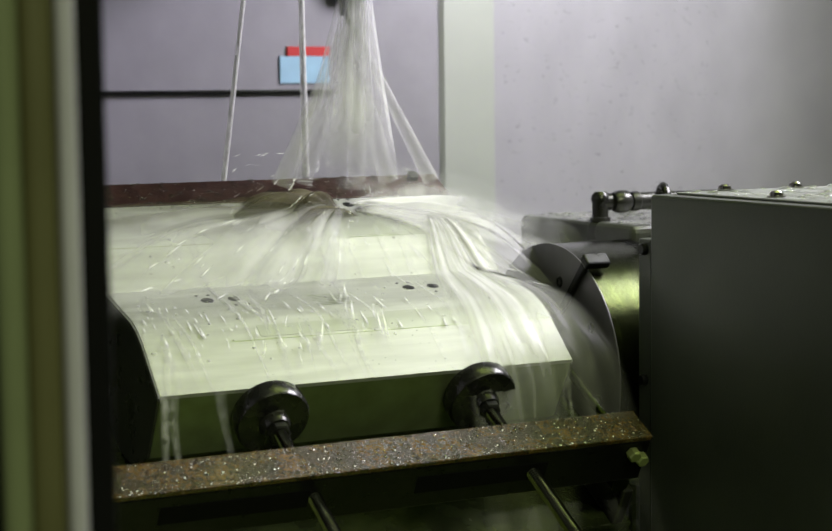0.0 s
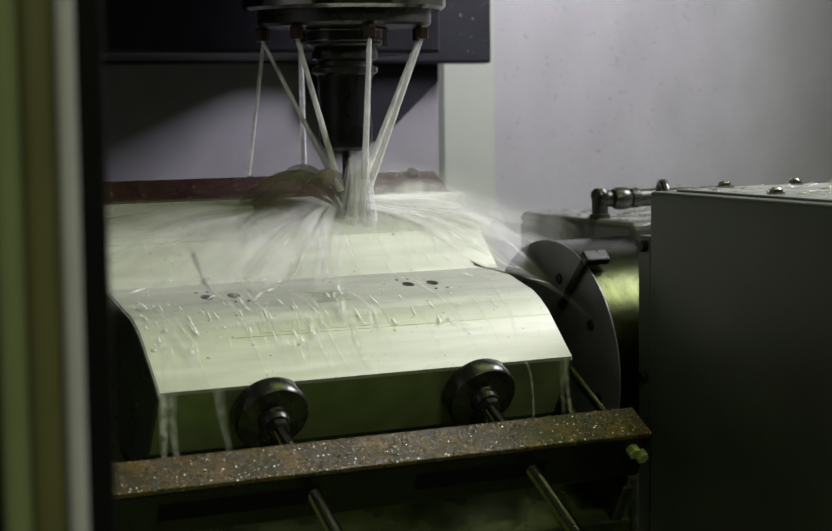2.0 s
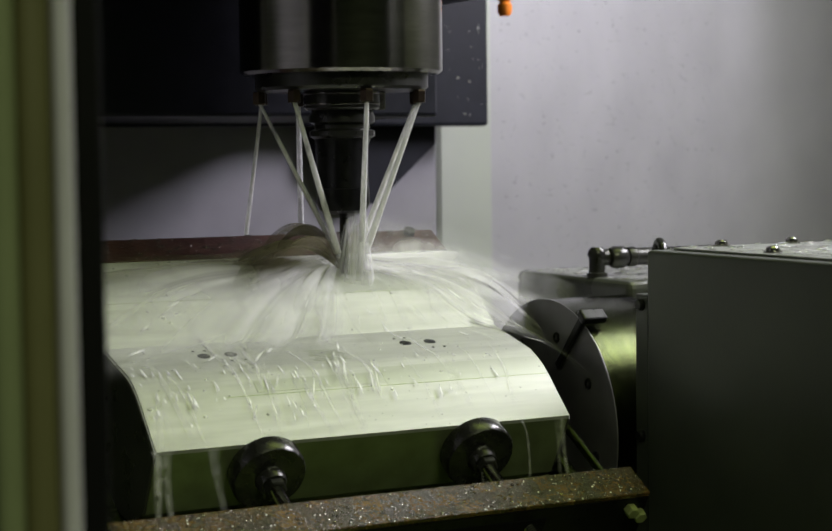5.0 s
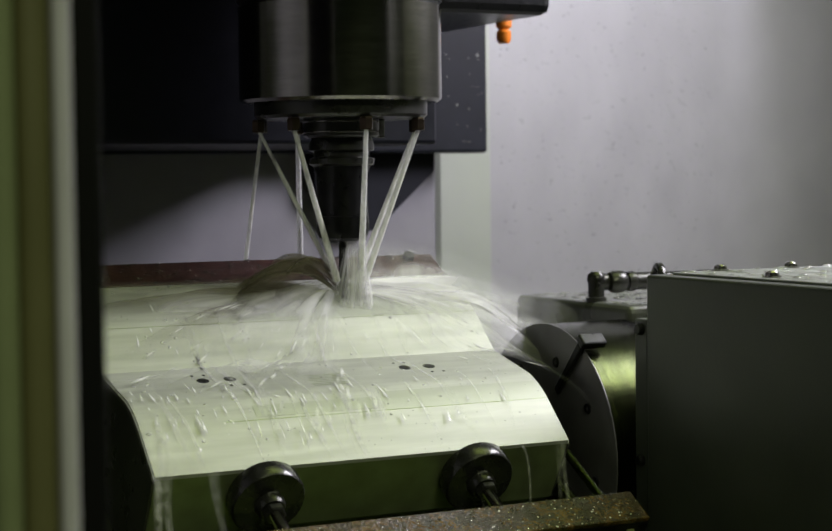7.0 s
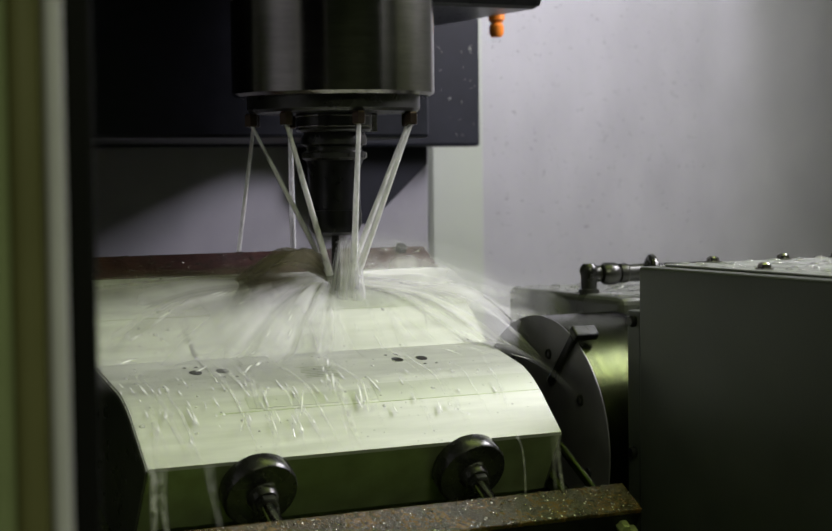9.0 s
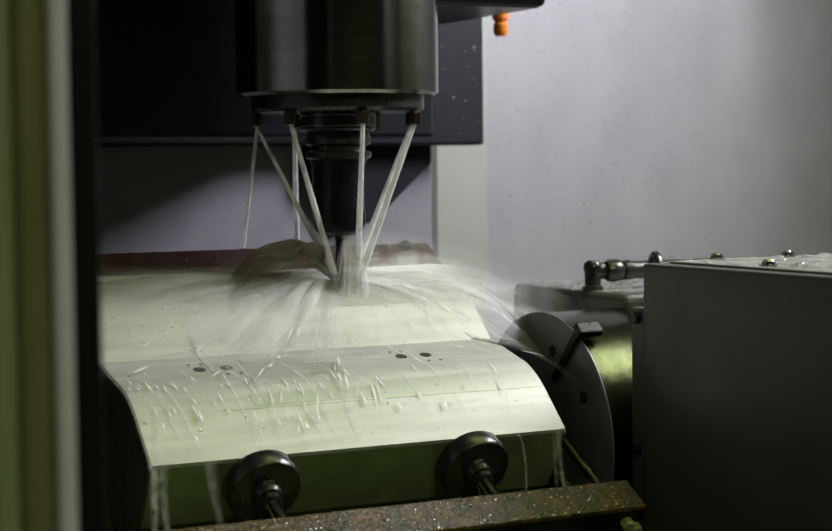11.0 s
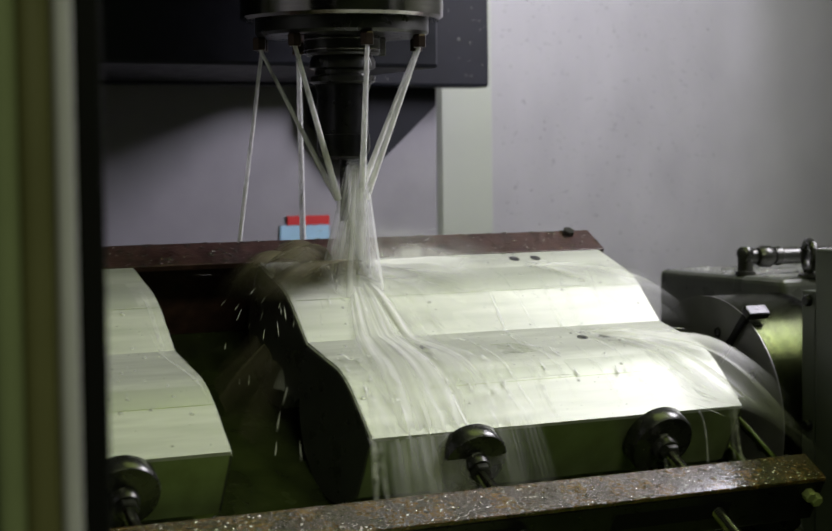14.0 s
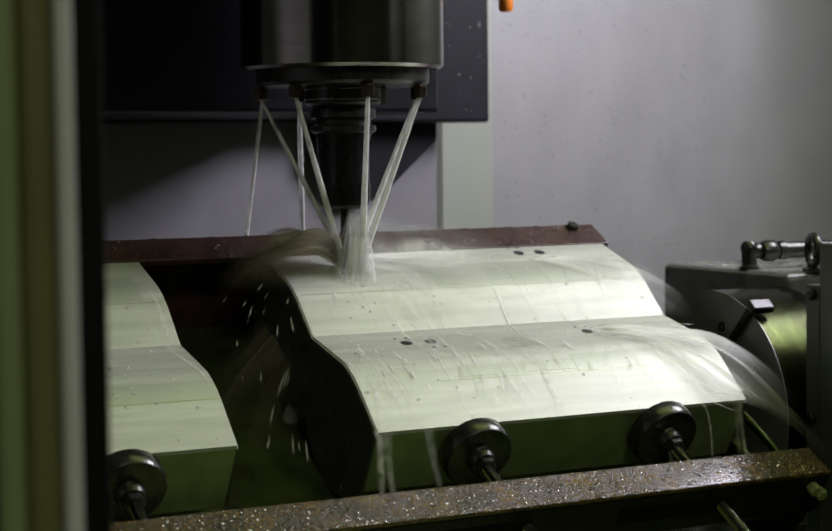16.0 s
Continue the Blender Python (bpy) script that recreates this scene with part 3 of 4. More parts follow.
JETS = [(-0.078, 1, (0.006, 0.075), 0.0024), (-0.078, 0, None, 0.0022), (-0.041, 0, None, 0.0028), (0.026, 0, None, 0.0028), (0.074, 0, None, 0.0028), (0.071, 1, None, 0.0028), (-0.046, 1, (0.038, 0.085), 0.0032)]
for i, (s, back, away, r) in enumerate(JETS):
    p = ring_at(s, back)
    part("nozzle", hexa(B(), Matrix.Translation((p.x, p.y, 0.0845)), 0.0066, 0.0122), M_brass, ring_plate, "dull brass nozzle")
    a = Vector((p.x, p.y, 0.086))
    if away is None:
        b = Vector((p.x * 0.04, p.y * 0.04, -0.058)) + RGT * {4: 0.018, 3: 0.016, 5: 0.010}.get(i, -0.004)
    else:
        b = Vector((p.x + away[0] * 2, p.y + away[1] * 2, -0.24))
    bm = lathe(B(), [(r * 0.75, 0), (r * 0.9, 0.3 * (b - a).length), (r * 1.25, (b - a).length)], along(a, b), 14)
    j = solid("coolant_jet", bm, M_jet, "straight white jet of coolant from a nozzle", "water jet", "coolant jets")
    HEAD.append(j)
    if away is None:
        c = b + (b - a) * 1.25
        bm = lathe(B(), [(r * 1.25, 0), (r * 2.2, 0.4 * (c - b).length), (r * 3.6, (c - b).length)], along(b, c), 14)
        HEAD.append(solid("coolant_jet", bm, M_spread, "jet of coolant spreading out past the cutter", "water jet", "coolant jets"))

# ---------------------------------------------------------------- coolant in motion
def soft_water(name, colour, alpha, rough, scale, stretch, lo, hi):
    """Water whose cover also follows the soft layer of its mesh (thin at its edges)."""
    m = water_mat(name, colour, alpha, rough, scale, stretch, lo, hi)
    nt = m.node_tree
    fac = nt.nodes["cover"].inputs["Fac"]
    src = fac.links[0].from_socket
    at = nt.nodes.new("ShaderNodeAttribute")
    at.attribute_name = "soft"
    mu = nt.nodes.new("ShaderNodeMath")
    mu.operation = "MULTIPLY"
    nt.links.new(src, mu.inputs[0])
    nt.links.new(at.outputs["Fac"], mu.inputs[1])
    nt.links.new(mu.outputs[0], fac)
    return m


M_veil = soft_water("white_coolant_veil", (0.97, 0.96, 0.97), 1.0, 0.35, 120, (1, 1, 1), 0.25, 0.7)
M_brown = soft_water("churned_coolant", (0.22, 0.195, 0.135), 0.86, 0.4, 30, (1, 1, 1), -0.2, 0.4)
M_streak = soft_water("bright_coolant_streak", (0.98, 0.98, 0.98), 1.0, 0.1, 40, (1, 1, 1), -0.6, 0.2)
M_flow = soft_water("thin_coolant_sheet", (0.95, 0.94, 0.96), 1.0, 0.3, 22, (1, 1, 1), -0.3, 0.5)
M_haze = soft_water("coolant_spray_haze", (0.98, 0.98, 0.98), 0.75, 0.6, 40, (1, 1, 0.4), 0.1, 0.75)


def ribbon(bm, pts, wid, fade=0.25, peak=1.0):
    """A strip of water through pts; wid: half width as a function of 0..1; thin at its sides and ends."""
    lay = bm.verts.layers.float.get("soft") or bm.verts.layers.float.new("soft")
    rows, n = [], len(pts)
    roll = random.uniform(-0.5, 0.5)
    for i, p in enumerate(pts):
        k = i / (n - 1)
        d = (pts[min(i + 1, n - 1)] - pts[max(i - 1, 0)]).normalized()
        s = d.cross(Vector((0.3 * roll, -0.6, 0.8))).normalized()
        e = min(1, k / fade, (1 - k) / fade) * peak
        row = []
        for o, a in ((-1, 0), (-0.45, 0.8), (0.1, 1), (0.5, 0.7), (1, 0)):
            v = bm.verts.new(p + s * (wid(k) * o))
            v[lay] = a * e
            row.append(v)
        rows.append(row)
    for a, b in zip(rows, rows[1:]):
        for j in range(4):
            f = bm.faces.new((a[j], a[j + 1], b[j + 1], b[j]))
            f.smooth = True
    return bm


def streak(bm, p, d, length, r):
    """A flying drop drawn out along d: a soft sliver of water."""
    lay = bm.verts.layers.float.get("soft") or bm.verts.layers.float.new("soft")
    d = d.normalized()
    s = d.cross(Vector((0.25, -0.6, 0.75)))
    s = s.normalized() if s.length > 0.05 else d.orthogonal().normalized()
    n = s.cross(d)
    rows = []
    for k, w, e in ((-0.6, 0.3, 0.0), (-0.25, 0.8, 0.7), (0.1, 1.0, 1.0), (0.4, 0.5, 0.2)):
        row = []
        for o, a in ((-1, 0.15), (0, 1.0), (1, 0.15)):
            v = bm.verts.new(p + d * (length * k) + s * (o * w * r * 1.7) + n * (0.3 * r * (1 - abs(o))))
            v[lay] = a * e
            row.append(v)
        rows.append(row)
    for a, b in zip(rows, rows[1:]):
        for j in range(2):
            f = bm.faces.new((a[j], a[j + 1], b[j + 1], b[j]))
            f.smooth = True


def bead(bm, m, r):
    """A standing drop on a surface."""
    top = bm.verts.new(m @ Vector((0, 0, r * 0.55)))
    seg, el = 7, random.uniform(0.8, 1.5)
    r1 = [bm.verts.new(m @ Vector((r * 0.72 * el * math.cos(6.2832 * i / seg), r * 0.72 * math.sin(6.2832 * i / seg), r * 0.40))) for i in range(seg)]
    r0 = [bm.verts.new(m @ Vector((r * el * math.cos(6.2832 * i / seg), r * math.sin(6.2832 * i / seg), 0))) for i in range(seg)]
    for i in range(seg):
        j = (i + 1) % seg
        for f in (bm.faces.new((r1[i], r1[j], top)), bm.faces.new((r0[i], r0[j], r1[j], r1[i]))):
            f.smooth = True


def to_world(u, v, x):
    return FIX @ Vector((x, u, v))


LINE = [FIX @ Vector((0, u, v)) for u, v in TOP]
LINE_Y, LINE_Z = [w.y for w in LINE], [w.z for w in LINE]


def surface_z(y):
    """Height of the block's wet top over a place y, in the world."""
    return float(np.interp(y, LINE_Y, LINE_Z))


rnd = random.Random(7)
CUT = Vector((0.046, 0.100, surface_z(0.100)))

# churned ribbons thrown off the tool, in two layers that shake against each other
def sheet(bm, place, cover, na, nq):
    """A skin of water over a grid of (across, along), 0 to 1 each; cover gives how thick it is there."""
    lay = bm.verts.layers.float.get("soft") or bm.verts.layers.float.new("soft")
    grid = []
    for i in range(na + 1):
        row = []
        for k in range(nq + 1):
            v = bm.verts.new(place(i / na, k / nq))
            v[lay] = max(0.0, min(1.0, cover(i / na, k / nq)))
            row.append(v)
        grid.append(row)
    for i in range(na):
        for k in range(nq):
            f = bm.faces.new((grid[i][k], grid[i + 1][k], grid[i + 1][k + 1], grid[i][k + 1]))
            f.smooth = True


def edge(x, w):
    return min(1.0, x / w, (1 - x) / w)


SPLASH = []
for layer in range(3):
    bm = B()
    size, off = (0.095, 0.125, 0.15)[layer], layer * 7.3

    def place(i, k, size=size, off=off):
        a = radians(140 + 92 * i)
        n = noise.noise(Vector((i * 3 + off, k * 1.2, off)))
        n2 = noise.noise(Vector((i * 14 + off, k * 3, off + 5)))
        reach = size * (1 + 0.16 * n)
        top = (0.047, 0.042, 0.034)[int(off / 7.2)] * (1 + 0.30 * n + 0.04 * n2)
        r = 0.004 + reach * k
        return Vector((math.cos(a) * r, math.sin(a) * 0.75 * r, 4 * top * k * (1 - k) - 0.012 * k))

    def cover(i, k, off=off):
        n = noise.noise(Vector((i * 15 + off, k * 2.2, off)))
        return edge(i, 0.3) * min(1, (1 - k) / 0.6, k / 0.05 + 0.3) * (1.3 + 0.7 * n)

    sheet(bm, place, cover, 70, 18)
    SPLASH.append((solid("coolant_splash", bm, M_brown, "churned brownish coolant thrown up beside the cutter", "splash", "coolant splashes", "stuff"), layer))

# coolant racing away from the cutter over the wet blocks: many thin ribbons along their paths of flow
FALL, SLIDE = 9.8, 3.6


def flow(a, speed, t0, t1, h, rim=9.0, n=16):
    """The path of a thread of coolant thrown from the cutter at angle a over the block, falling past x = rim."""
    pts = []
    for k in range(n):
        t = t0 + (t1 - t0) * k / (n - 1)
        x, y = CUT.x + math.cos(a) * speed * t, CUT.y + math.sin(a) * speed * t - 0.5 * SLIDE * t * t
        z = surface_z(y) + h
        if y < -0.1278:
            z -= 3.0 * (-0.1278 - y)
        if x > rim:
            late = (x - rim) / max(0.05, math.cos(a) * speed)
            z -= 0.5 * FALL * late * late
        pts.append(Vector((x, y, z)) - CUT)
    return pts


def veil(bm, a0, a1, speed, t0, t1, h, peak, seed, rim=9.0, na=260, nq=24, soft=0.2, fine=36, fade=-0.06, grain=1.0, past=0.10):
    """A skin of coolant over the fan of paths from a0 to a1 degrees, streaked along the flow."""
    paths = []
    for i in range(na + 1):
        n = noise.noise(Vector((i / na * 7, seed, 0.5)))
        a = radians(a0 + (a1 - a0) * i / na)
        paths.append(flow(a, speed * (1 + 0.25 * n), t0, t1 * (1 + 0.2 * n), h * (1 + 0.5 * n), rim, nq + 1))

    def place(i, k):
        p = paths[round(i * na)][round(k * nq)]
        return p + Vector((0, 0, 0.004 * noise.noise(Vector((i * 9, k * 4, seed)))))

    def cover(i, k):
        broad = noise.noise(Vector((i * 5, k * 2.2, seed + 3)))
        mid = noise.noise(Vector((i * 17, k * 2.0, seed + 5)))
        thin = noise.noise(Vector((i * fine, k * 2.5, seed + 7)))
        body = 0.62 + 0.55 * broad + grain * (0.32 * mid + 0.20 * thin)
        front = min(1.0, max(0.0, (place(i, k).y + CUT.y - fade) / 0.09))
        front *= min(1.0, max(0.0, 1 - (place(i, k).x + CUT.x - rim) / past))
        return front * peak * edge(i, soft) * min(1, k / 0.12 + 0.15, (1 - k) / 0.55) * max(0.08, body)

    sheet(bm, place, cover, na, nq)
    return bm


def threads(bm, n, speed, span, length, width, peak, h, gather, spread, rim=9.0):
    """Bright threads of coolant in bunches along the flow."""
    for i in range(n):
        a = radians(rnd.gauss(rnd.choice(gather), spread))
        t0 = rnd.uniform(*span)
        w = rnd.uniform(*width)
        pts = flow(a, rnd.uniform(*speed), t0, t0 + rnd.uniform(*length), rnd.uniform(*h), rim, 8)
        if pts[-1].y + CUT.y < -0.115:
            continue
        ribbon(bm, pts, lambda k, w=w: w * (0.6 + 0.8 * k), 0.4, rnd.uniform(*peak))
    return bm


def water(name, bm, material, label):
    return solid(name, bm, material, label, "water sheet", "coolant sheets", "stuff", pose(*CUT))


SIDE_FANS = [
    water("coolant_sheet", veil(B(), 160, 246, 1.35, 0.03, 0.24, 0.006, 0.62, 1.0), M_flow, "lilac-white veil of coolant spreading over the block"),
    water("coolant_sheet", veil(B(), 165, 236, 0.95, 0.02, 0.20, 0.012, 0.55, 9.0, fine=20, fade=-0.02, soft=0.3), M_flow, "thin white veil of coolant over the rear ridge"),
    water("coolant_sheet", veil(B(), 148, 196, 1.5, 0.03, 0.19, 0.005, 0.75, 67.0, fade=0.0, soft=0.3, grain=0.7), M_brown, "brownish film of dirty coolant running along the rear ridge"),
    water("running_streaks", threads(B(), 44, (1.0, 1.7), (0.08, 0.17), (0.008, 0.024), (0.0006, 0.0018), (0.5, 1.0), (0.002, 0.010), (184, 190, 214, 219, 238, 252), 3), M_streak, "bright streaks of coolant racing away from the cutter"),
]
FRONT_FANS = [
    water("coolant_sheet", veil(B(), -62, 28, 0.95, 0.01, 0.19, 0.004, 0.55, 17.0, XR, fine=12, fade=0.0, soft=0.35, grain=0.6, past=0.02), M_flow, "white sheet of coolant spreading from the cutter"),
    water("coolant_sheet", veil(B(), -20, 36, 1.1, 0.004, 0.16, 0.008, 0.8, 23.0, XR, fine=14, soft=0.4, grain=0.35, past=0.05), M_flow, "creamy crest of coolant along the rear ridge"),
    water("running_streaks", threads(B(), 16, (0.5, 1.0), (0.08, 0.16), (0.010, 0.03), (0.0005, 0.0012), (0.3, 0.8), (0.001, 0.004), (-45, -25, -5), 9), M_streak, "short bright streaks of coolant near the cutter"),
]
EDGE_FANS = [
    water("coolant_fall", veil(B(), -30, 16, 0.95, 0.01, 0.25, 0.003, 0.75, 31.0, XR, fade=-0.20, soft=0.35, past=0.08), M_flow, "thin veil of coolant pouring off the end of the block"),
    water("coolant_fall", threads(B(), 30, (0.6, 1.1), (0.04, 0.17), (0.012, 0.035), (0.0005, 0.0013), (0.3, 0.9), (0.001, 0.004), (-30, -20, -10, 2, 10), 4, XR), M_streak, "bright threads of coolant pouring off the end of the block"),
]

RUNOFF = water("coolant_sheet", veil(B(), -34, 8, 0.9, 0.01, 0.21, 0.003, 0.55, 53.0, XR, fade=0.0, soft=0.3, past=0.04), M_flow, "white sheet of coolant running along the rear ridge")
FLOOD = water("coolant_flood", veil(B(), -118, -58, 0.9, 0.02, 0.24, 0.003, 0.85, 41.0, fade=-0.30), M_flow, "coolant pouring down over both ridges and off the front edge")

# spray thrown up round the cutter, falling to either side
bm = B()
for i in range(90):
    a, r = radians(rnd.uniform(150, 250)), rnd.uniform(0.04, 0.19)
    up, fall = rnd.uniform(0.0, 1.0), rnd.uniform(4.0, 9.0)
    way = Vector((math.cos(a), math.sin(a), 0))
    p = way * r + Vector((0, 0, 0.018 + up * r - fall * r * r))
    streak(bm, p, way + Vector((0, 0, up - 2 * fall * r)), rnd.uniform(0.006, 0.022), rnd.uniform(0.0002, 0.0004))
THROWN = (solid("falling_spray", bm, M_streak, "white spray thrown sideways off the cutter and falling", "spray", "flying spray", "stuff", pose(*CUT)))

# rivulets that run down over the ridges and off the front edge, one set for each block
RIVERS = []
for block, x0 in enumerate((XR, XR - 0.5451)):
    bm = B()
    for i in range(34 if block == 0 else 10):
        x = x0 - rnd.uniform(0.01, 0.40)
        u0 = rnd.uniform(0.06, 0.29)
        u1 = max(-0.004, u0 - rnd.uniform(0.05, 0.2))
        pts = []
        drift = rnd.uniform(-0.02, 0.02)
        for k in range(15):
            q = k / 14
            u = u0 + (u1 - u0) * q
            pts.append(to_world(u, top_at(max(0, u)) + 0.0012, x + drift * q + 0.001 * math.sin(9 * q + i)))
        w = rnd.uniform(0.0010, 0.0045)
        ribbon(bm, pts, lambda k, w=w: w, 0.3, rnd.uniform(0.10, 0.42))
    # falls off the front edge
    for i in range(9 if block == 0 else 2):
        x = x0 - (0.414, 0.410, 0.402, 0.36, 0.31, 0.10, 0.05, 0.02, 0.008)[i] + rnd.uniform(-0.004, 0.004)
        pts = []
        for k in range(10):
            q = k / 9
            p = to_world(0.002, top_at(0) + 0.002, min(x, x0 - 0.004))
            pts.append(p + Vector((0.003 * math.sin(5 * q + i), -0.03 * q, -0.095 * q * q - 0.01 * q)))
        w = rnd.uniform(0.003, 0.006) if i < 3 else rnd.uniform(0.002, 0.007)
        ribbon(bm, pts, lambda k, w=w: w * (1.2 - 0.6 * k), 0.35, rnd.uniform(0.3, 0.5) if i < 3 else rnd.uniform(0.15, 0.4))
    RIVERS.append(solid("coolant_rivulets", bm, M_veil, "clear coolant running down the milled block", "running water", "coolant rivulets", "stuff"))


# drops sliding over the ridges: each patch turns about the ridge's centre of curvature
def drop_patch(a, k, b, x0, n, size, u0, u1):
    (p0, p1, p2) = a, k, b
    pts = arc3(p0, p1, p2, 2)
    (x1, y1), (x2, y2), (x3, y3) = pts
    d = 2 * (x1 * (y2 - y3) + x2 * (y3 - y1) + x3 * (y1 - y2))
    cu = ((x1 * x1 + y1 * y1) * (y2 - y3) + (x2 * x2 + y2 * y2) * (y3 - y1) + (x3 * x3 + y3 * y3) * (y1 - y2)) / d
    cv = ((x1 * x1 + y1 * y1) * (x3 - x2) + (x2 * x2 + y2 * y2) * (x1 - x3) + (x3 * x3 + y3 * y3) * (x2 - x1)) / d
    rad = math.hypot(x1 - cu, y1 - cv) + 0.0012
    turn0, turn1 = math.acos((u1 - cu) / rad), math.acos((u0 - cu) / rad)
    bm = B()
    for i in range(n):
        a = rnd.uniform(turn0, turn1)
        x = -0.003 - 0.403 * rnd.random() ** 0.55
        r = rad + rnd.uniform(0, 0.0006)
        p = Vector((x, r * math.cos(a), r * math.sin(a)))
        t = Vector((rnd.uniform(-0.12, 0.12), -math.sin(a), math.cos(a)))
        streak(bm, p, t, (0.003 + 0.020 * rnd.random() ** 2.5) * size, rnd.uniform(0.0004, 0.0010) * size)
    return solid("sliding_drops", bm, M_streak, "bright drops of coolant sliding over the block", "water drops", "sliding drops", "stuff", FIX @ pose(x0, cu, cv))


PATCHES = [drop_patch((0, 0), (0.079, 0.0142), (0.161, -0.006), XR, 60, 1.2, 0.036, 0.110), drop_patch((0, 0), (0.079, 0.0142), (0.161, -0.006), XR, 60, 0.8, 0.036, 0.150),
           drop_patch((0.161, -0.006), (0.232, 0.0075), (0.300, -0.003), XR, 34, 0.9, 0.19, 0.27)]
CALM = drop_patch((0, 0), (0.079, 0.0142), (0.161, -0.006), XR - 0.5451, 40, 0.8, 0.01, 0.158)
MOVES.append(CALM)

# flying spray round the cutter
SPRAY = []
for layer in range(3):
    bm = B()
    for i in range(14):
        a = rnd.uniform(0, 2 * math.pi)
        r = 0.02 + 0.17 * rnd.random() ** 1.6
        h = rnd.uniform(0.0, 0.055) * (1 - r / 0.25) + 0.10 * (r / 0.2) * rnd.random() ** 3
        d = Vector((math.cos(a), math.sin(a), rnd.uniform(-0.7, 0.5)))
        streak(bm, Vector((r * math.cos(a), r * math.sin(a), h)), d, rnd.uniform(0.004, 0.012), rnd.uniform(0.0002, 0.0004))
    SPRAY.append((solid("flying_spray", bm, M_streak, "fine streaks of coolant spray flying off the cutter", "spray", "flying spray", "stuff", pose(*CUT)), layer))

# haze of fine spray round the jets below the tool
bm = B()
for layer in range(2):
    def place(i, k, layer=layer):
        a = 2 * math.pi * i
        r = 0.009 + (0.020 + 0.022 * layer) * k ** 1.15 * (1 + 0.3 * noise.noise(Vector((i * 9, layer, 3))))
        return RGT * (0.013 * (1 - k)) + Vector((r * math.cos(a), r * math.sin(a), -0.012 - 0.22 * k))

    def cover(i, k, layer=layer):
        return min(1, (1 - k) / 0.3, k / 0.1) * (0.52 - 0.10 * layer + 0.5 * noise.noise(Vector((abs(i - 0.5) * 26, k * 0.8, layer * 4))))

    sheet(bm, place, cover, 90, 14)
hz = solid("spray_haze", bm, M_haze, "white haze of fine coolant spray under the tool", "spray", kind="stuff")
HEAD.append(hz)


# soft mist drifting off the cutter over the rear ridge and the face plate
bm = B()
for layer in range(2):
    def place(i, k, layer=layer):
        x = 0.01 + 0.33 * k
        lean = i - 0.5
        rise = 0.030 + 0.020 * layer + 0.012 * noise.noise(Vector((k * 5, i * 2, layer * 9)))
        return Vector((CUT.x + x, CUT.y + 0.05 - 0.04 * layer + 0.02 * lean, surface_z(CUT.y) - 0.012 - 0.10 * k * k + rise * 1.4 * i * (1.1 - 0.4 * k)))

    def cover(i, k, layer=layer):
        n = noise.noise(Vector((k * 4 - i * 1.5, i * 5, layer * 6)))
        return 0.8 * min(1, (1 - i) / 0.6, i / 0.25, (1 - k) / 0.6, k / 0.12) * max(0, 0.75 + 0.8 * n)

    sheet(bm, place, cover, 18, 40)
MIST = solid("coolant_mist", bm, M_haze, "soft white mist of coolant drifting off the cutter", "spray", kind="stuff")


# thin films of water lying on flat tops
for x0, x1, y0, y1, z in ((0.346, 0.612, 0.020, 0.244, -0.106), (0.272, 0.596, -0.496, -0.169, -0.0605)):
    bm = B()
    n = 26
    grid = [[bm.verts.new((x0 + (x1 - x0) * i / n, y0 + (y1 - y0) * k / n, z + 0.0006 + 0.0009 * noise.noise(Vector((i * 0.7, k * 0.7, z * 50))))) for k in range(n + 1)] for i in range(n + 1)]
    for i in range(n):
        for k in range(n):
            if noise.noise(Vector((i * 0.33, k * 0.33, z * 90))) > -0.12:
                bm.faces.new((grid[i][k], grid[i + 1][k], grid[i + 1][k + 1], grid[i][k + 1])).smooth = True
    bmesh.ops.delete(bm, geom=[v for v in bm.verts if not v.link_faces], context="VERTS")
    MOVES.append(solid("standing_water", bm, M_puddle, "thin film of water lying on the painted top", "water", "standing drops", "stuff"))


# standing drops
def beads(name, n, place, lo, hi, label, carried, shiny=False):
    bm = B()
    for i in range(n):
        m = place()
        bead(bm, m, lo + (hi - lo) * rnd.random() ** 2.5)
    ob = solid(name, bm, (M_bead, M_clear, M_drop, M_dirt)[int(shiny)], label, "water drops", "standing drops", "stuff")
    carried.append(ob)


M_bead = bpy.data.materials.new("clear_water_drop")
M_bead.use_nodes = True
pb = M_bead.node_tree.nodes["Principled BSDF"]
pb.inputs["Base Color"].default_value = (0.85, 0.86, 0.83, 1)
pb.inputs["Roughness"].default_value = 0.05
pb.inputs["IOR"].default_value = 1.33
pb.inputs["Alpha"].default_value = 0.3
pb.inputs["Specular IOR Level"].default_value = 0.9
M_dirt = bpy.data.materials.new("dirty_water_spot")
M_dirt.use_nodes = True
pg = M_dirt.node_tree.nodes["Principled BSDF"]
pg.inputs["Base Color"].default_value = (0.20, 0.19, 0.19, 1)
pg.inputs["Roughness"].default_value = 0.15
pg.inputs["Alpha"].default_value = 0.40
beads("standing_drops", 1300, lambda: FIX @ pose(rnd.uniform(-0.62, 0.194), rnd.uniform(-0.1185, -0.0815), 0), 0.0004, 0.0018, "water drops standing on the front clamp bar", MOVES, True)
beads("standing_drops", 500, lambda: FIX @ pose(rnd.uniform(-0.62, 0.184), rnd.uniform(0.306, 0.345), -0.005), 0.0007, 0.0032, "water drops standing on the rear clamp bar", MOVES, True)
beads("standing_drops", 260, lambda: pose(rnd.uniform(0.27, 0.6), rnd.uniform(-0.5, -0.166), -0.0605), 0.001, 0.005, "water drops standing on the motor box lid", MOVES, True)
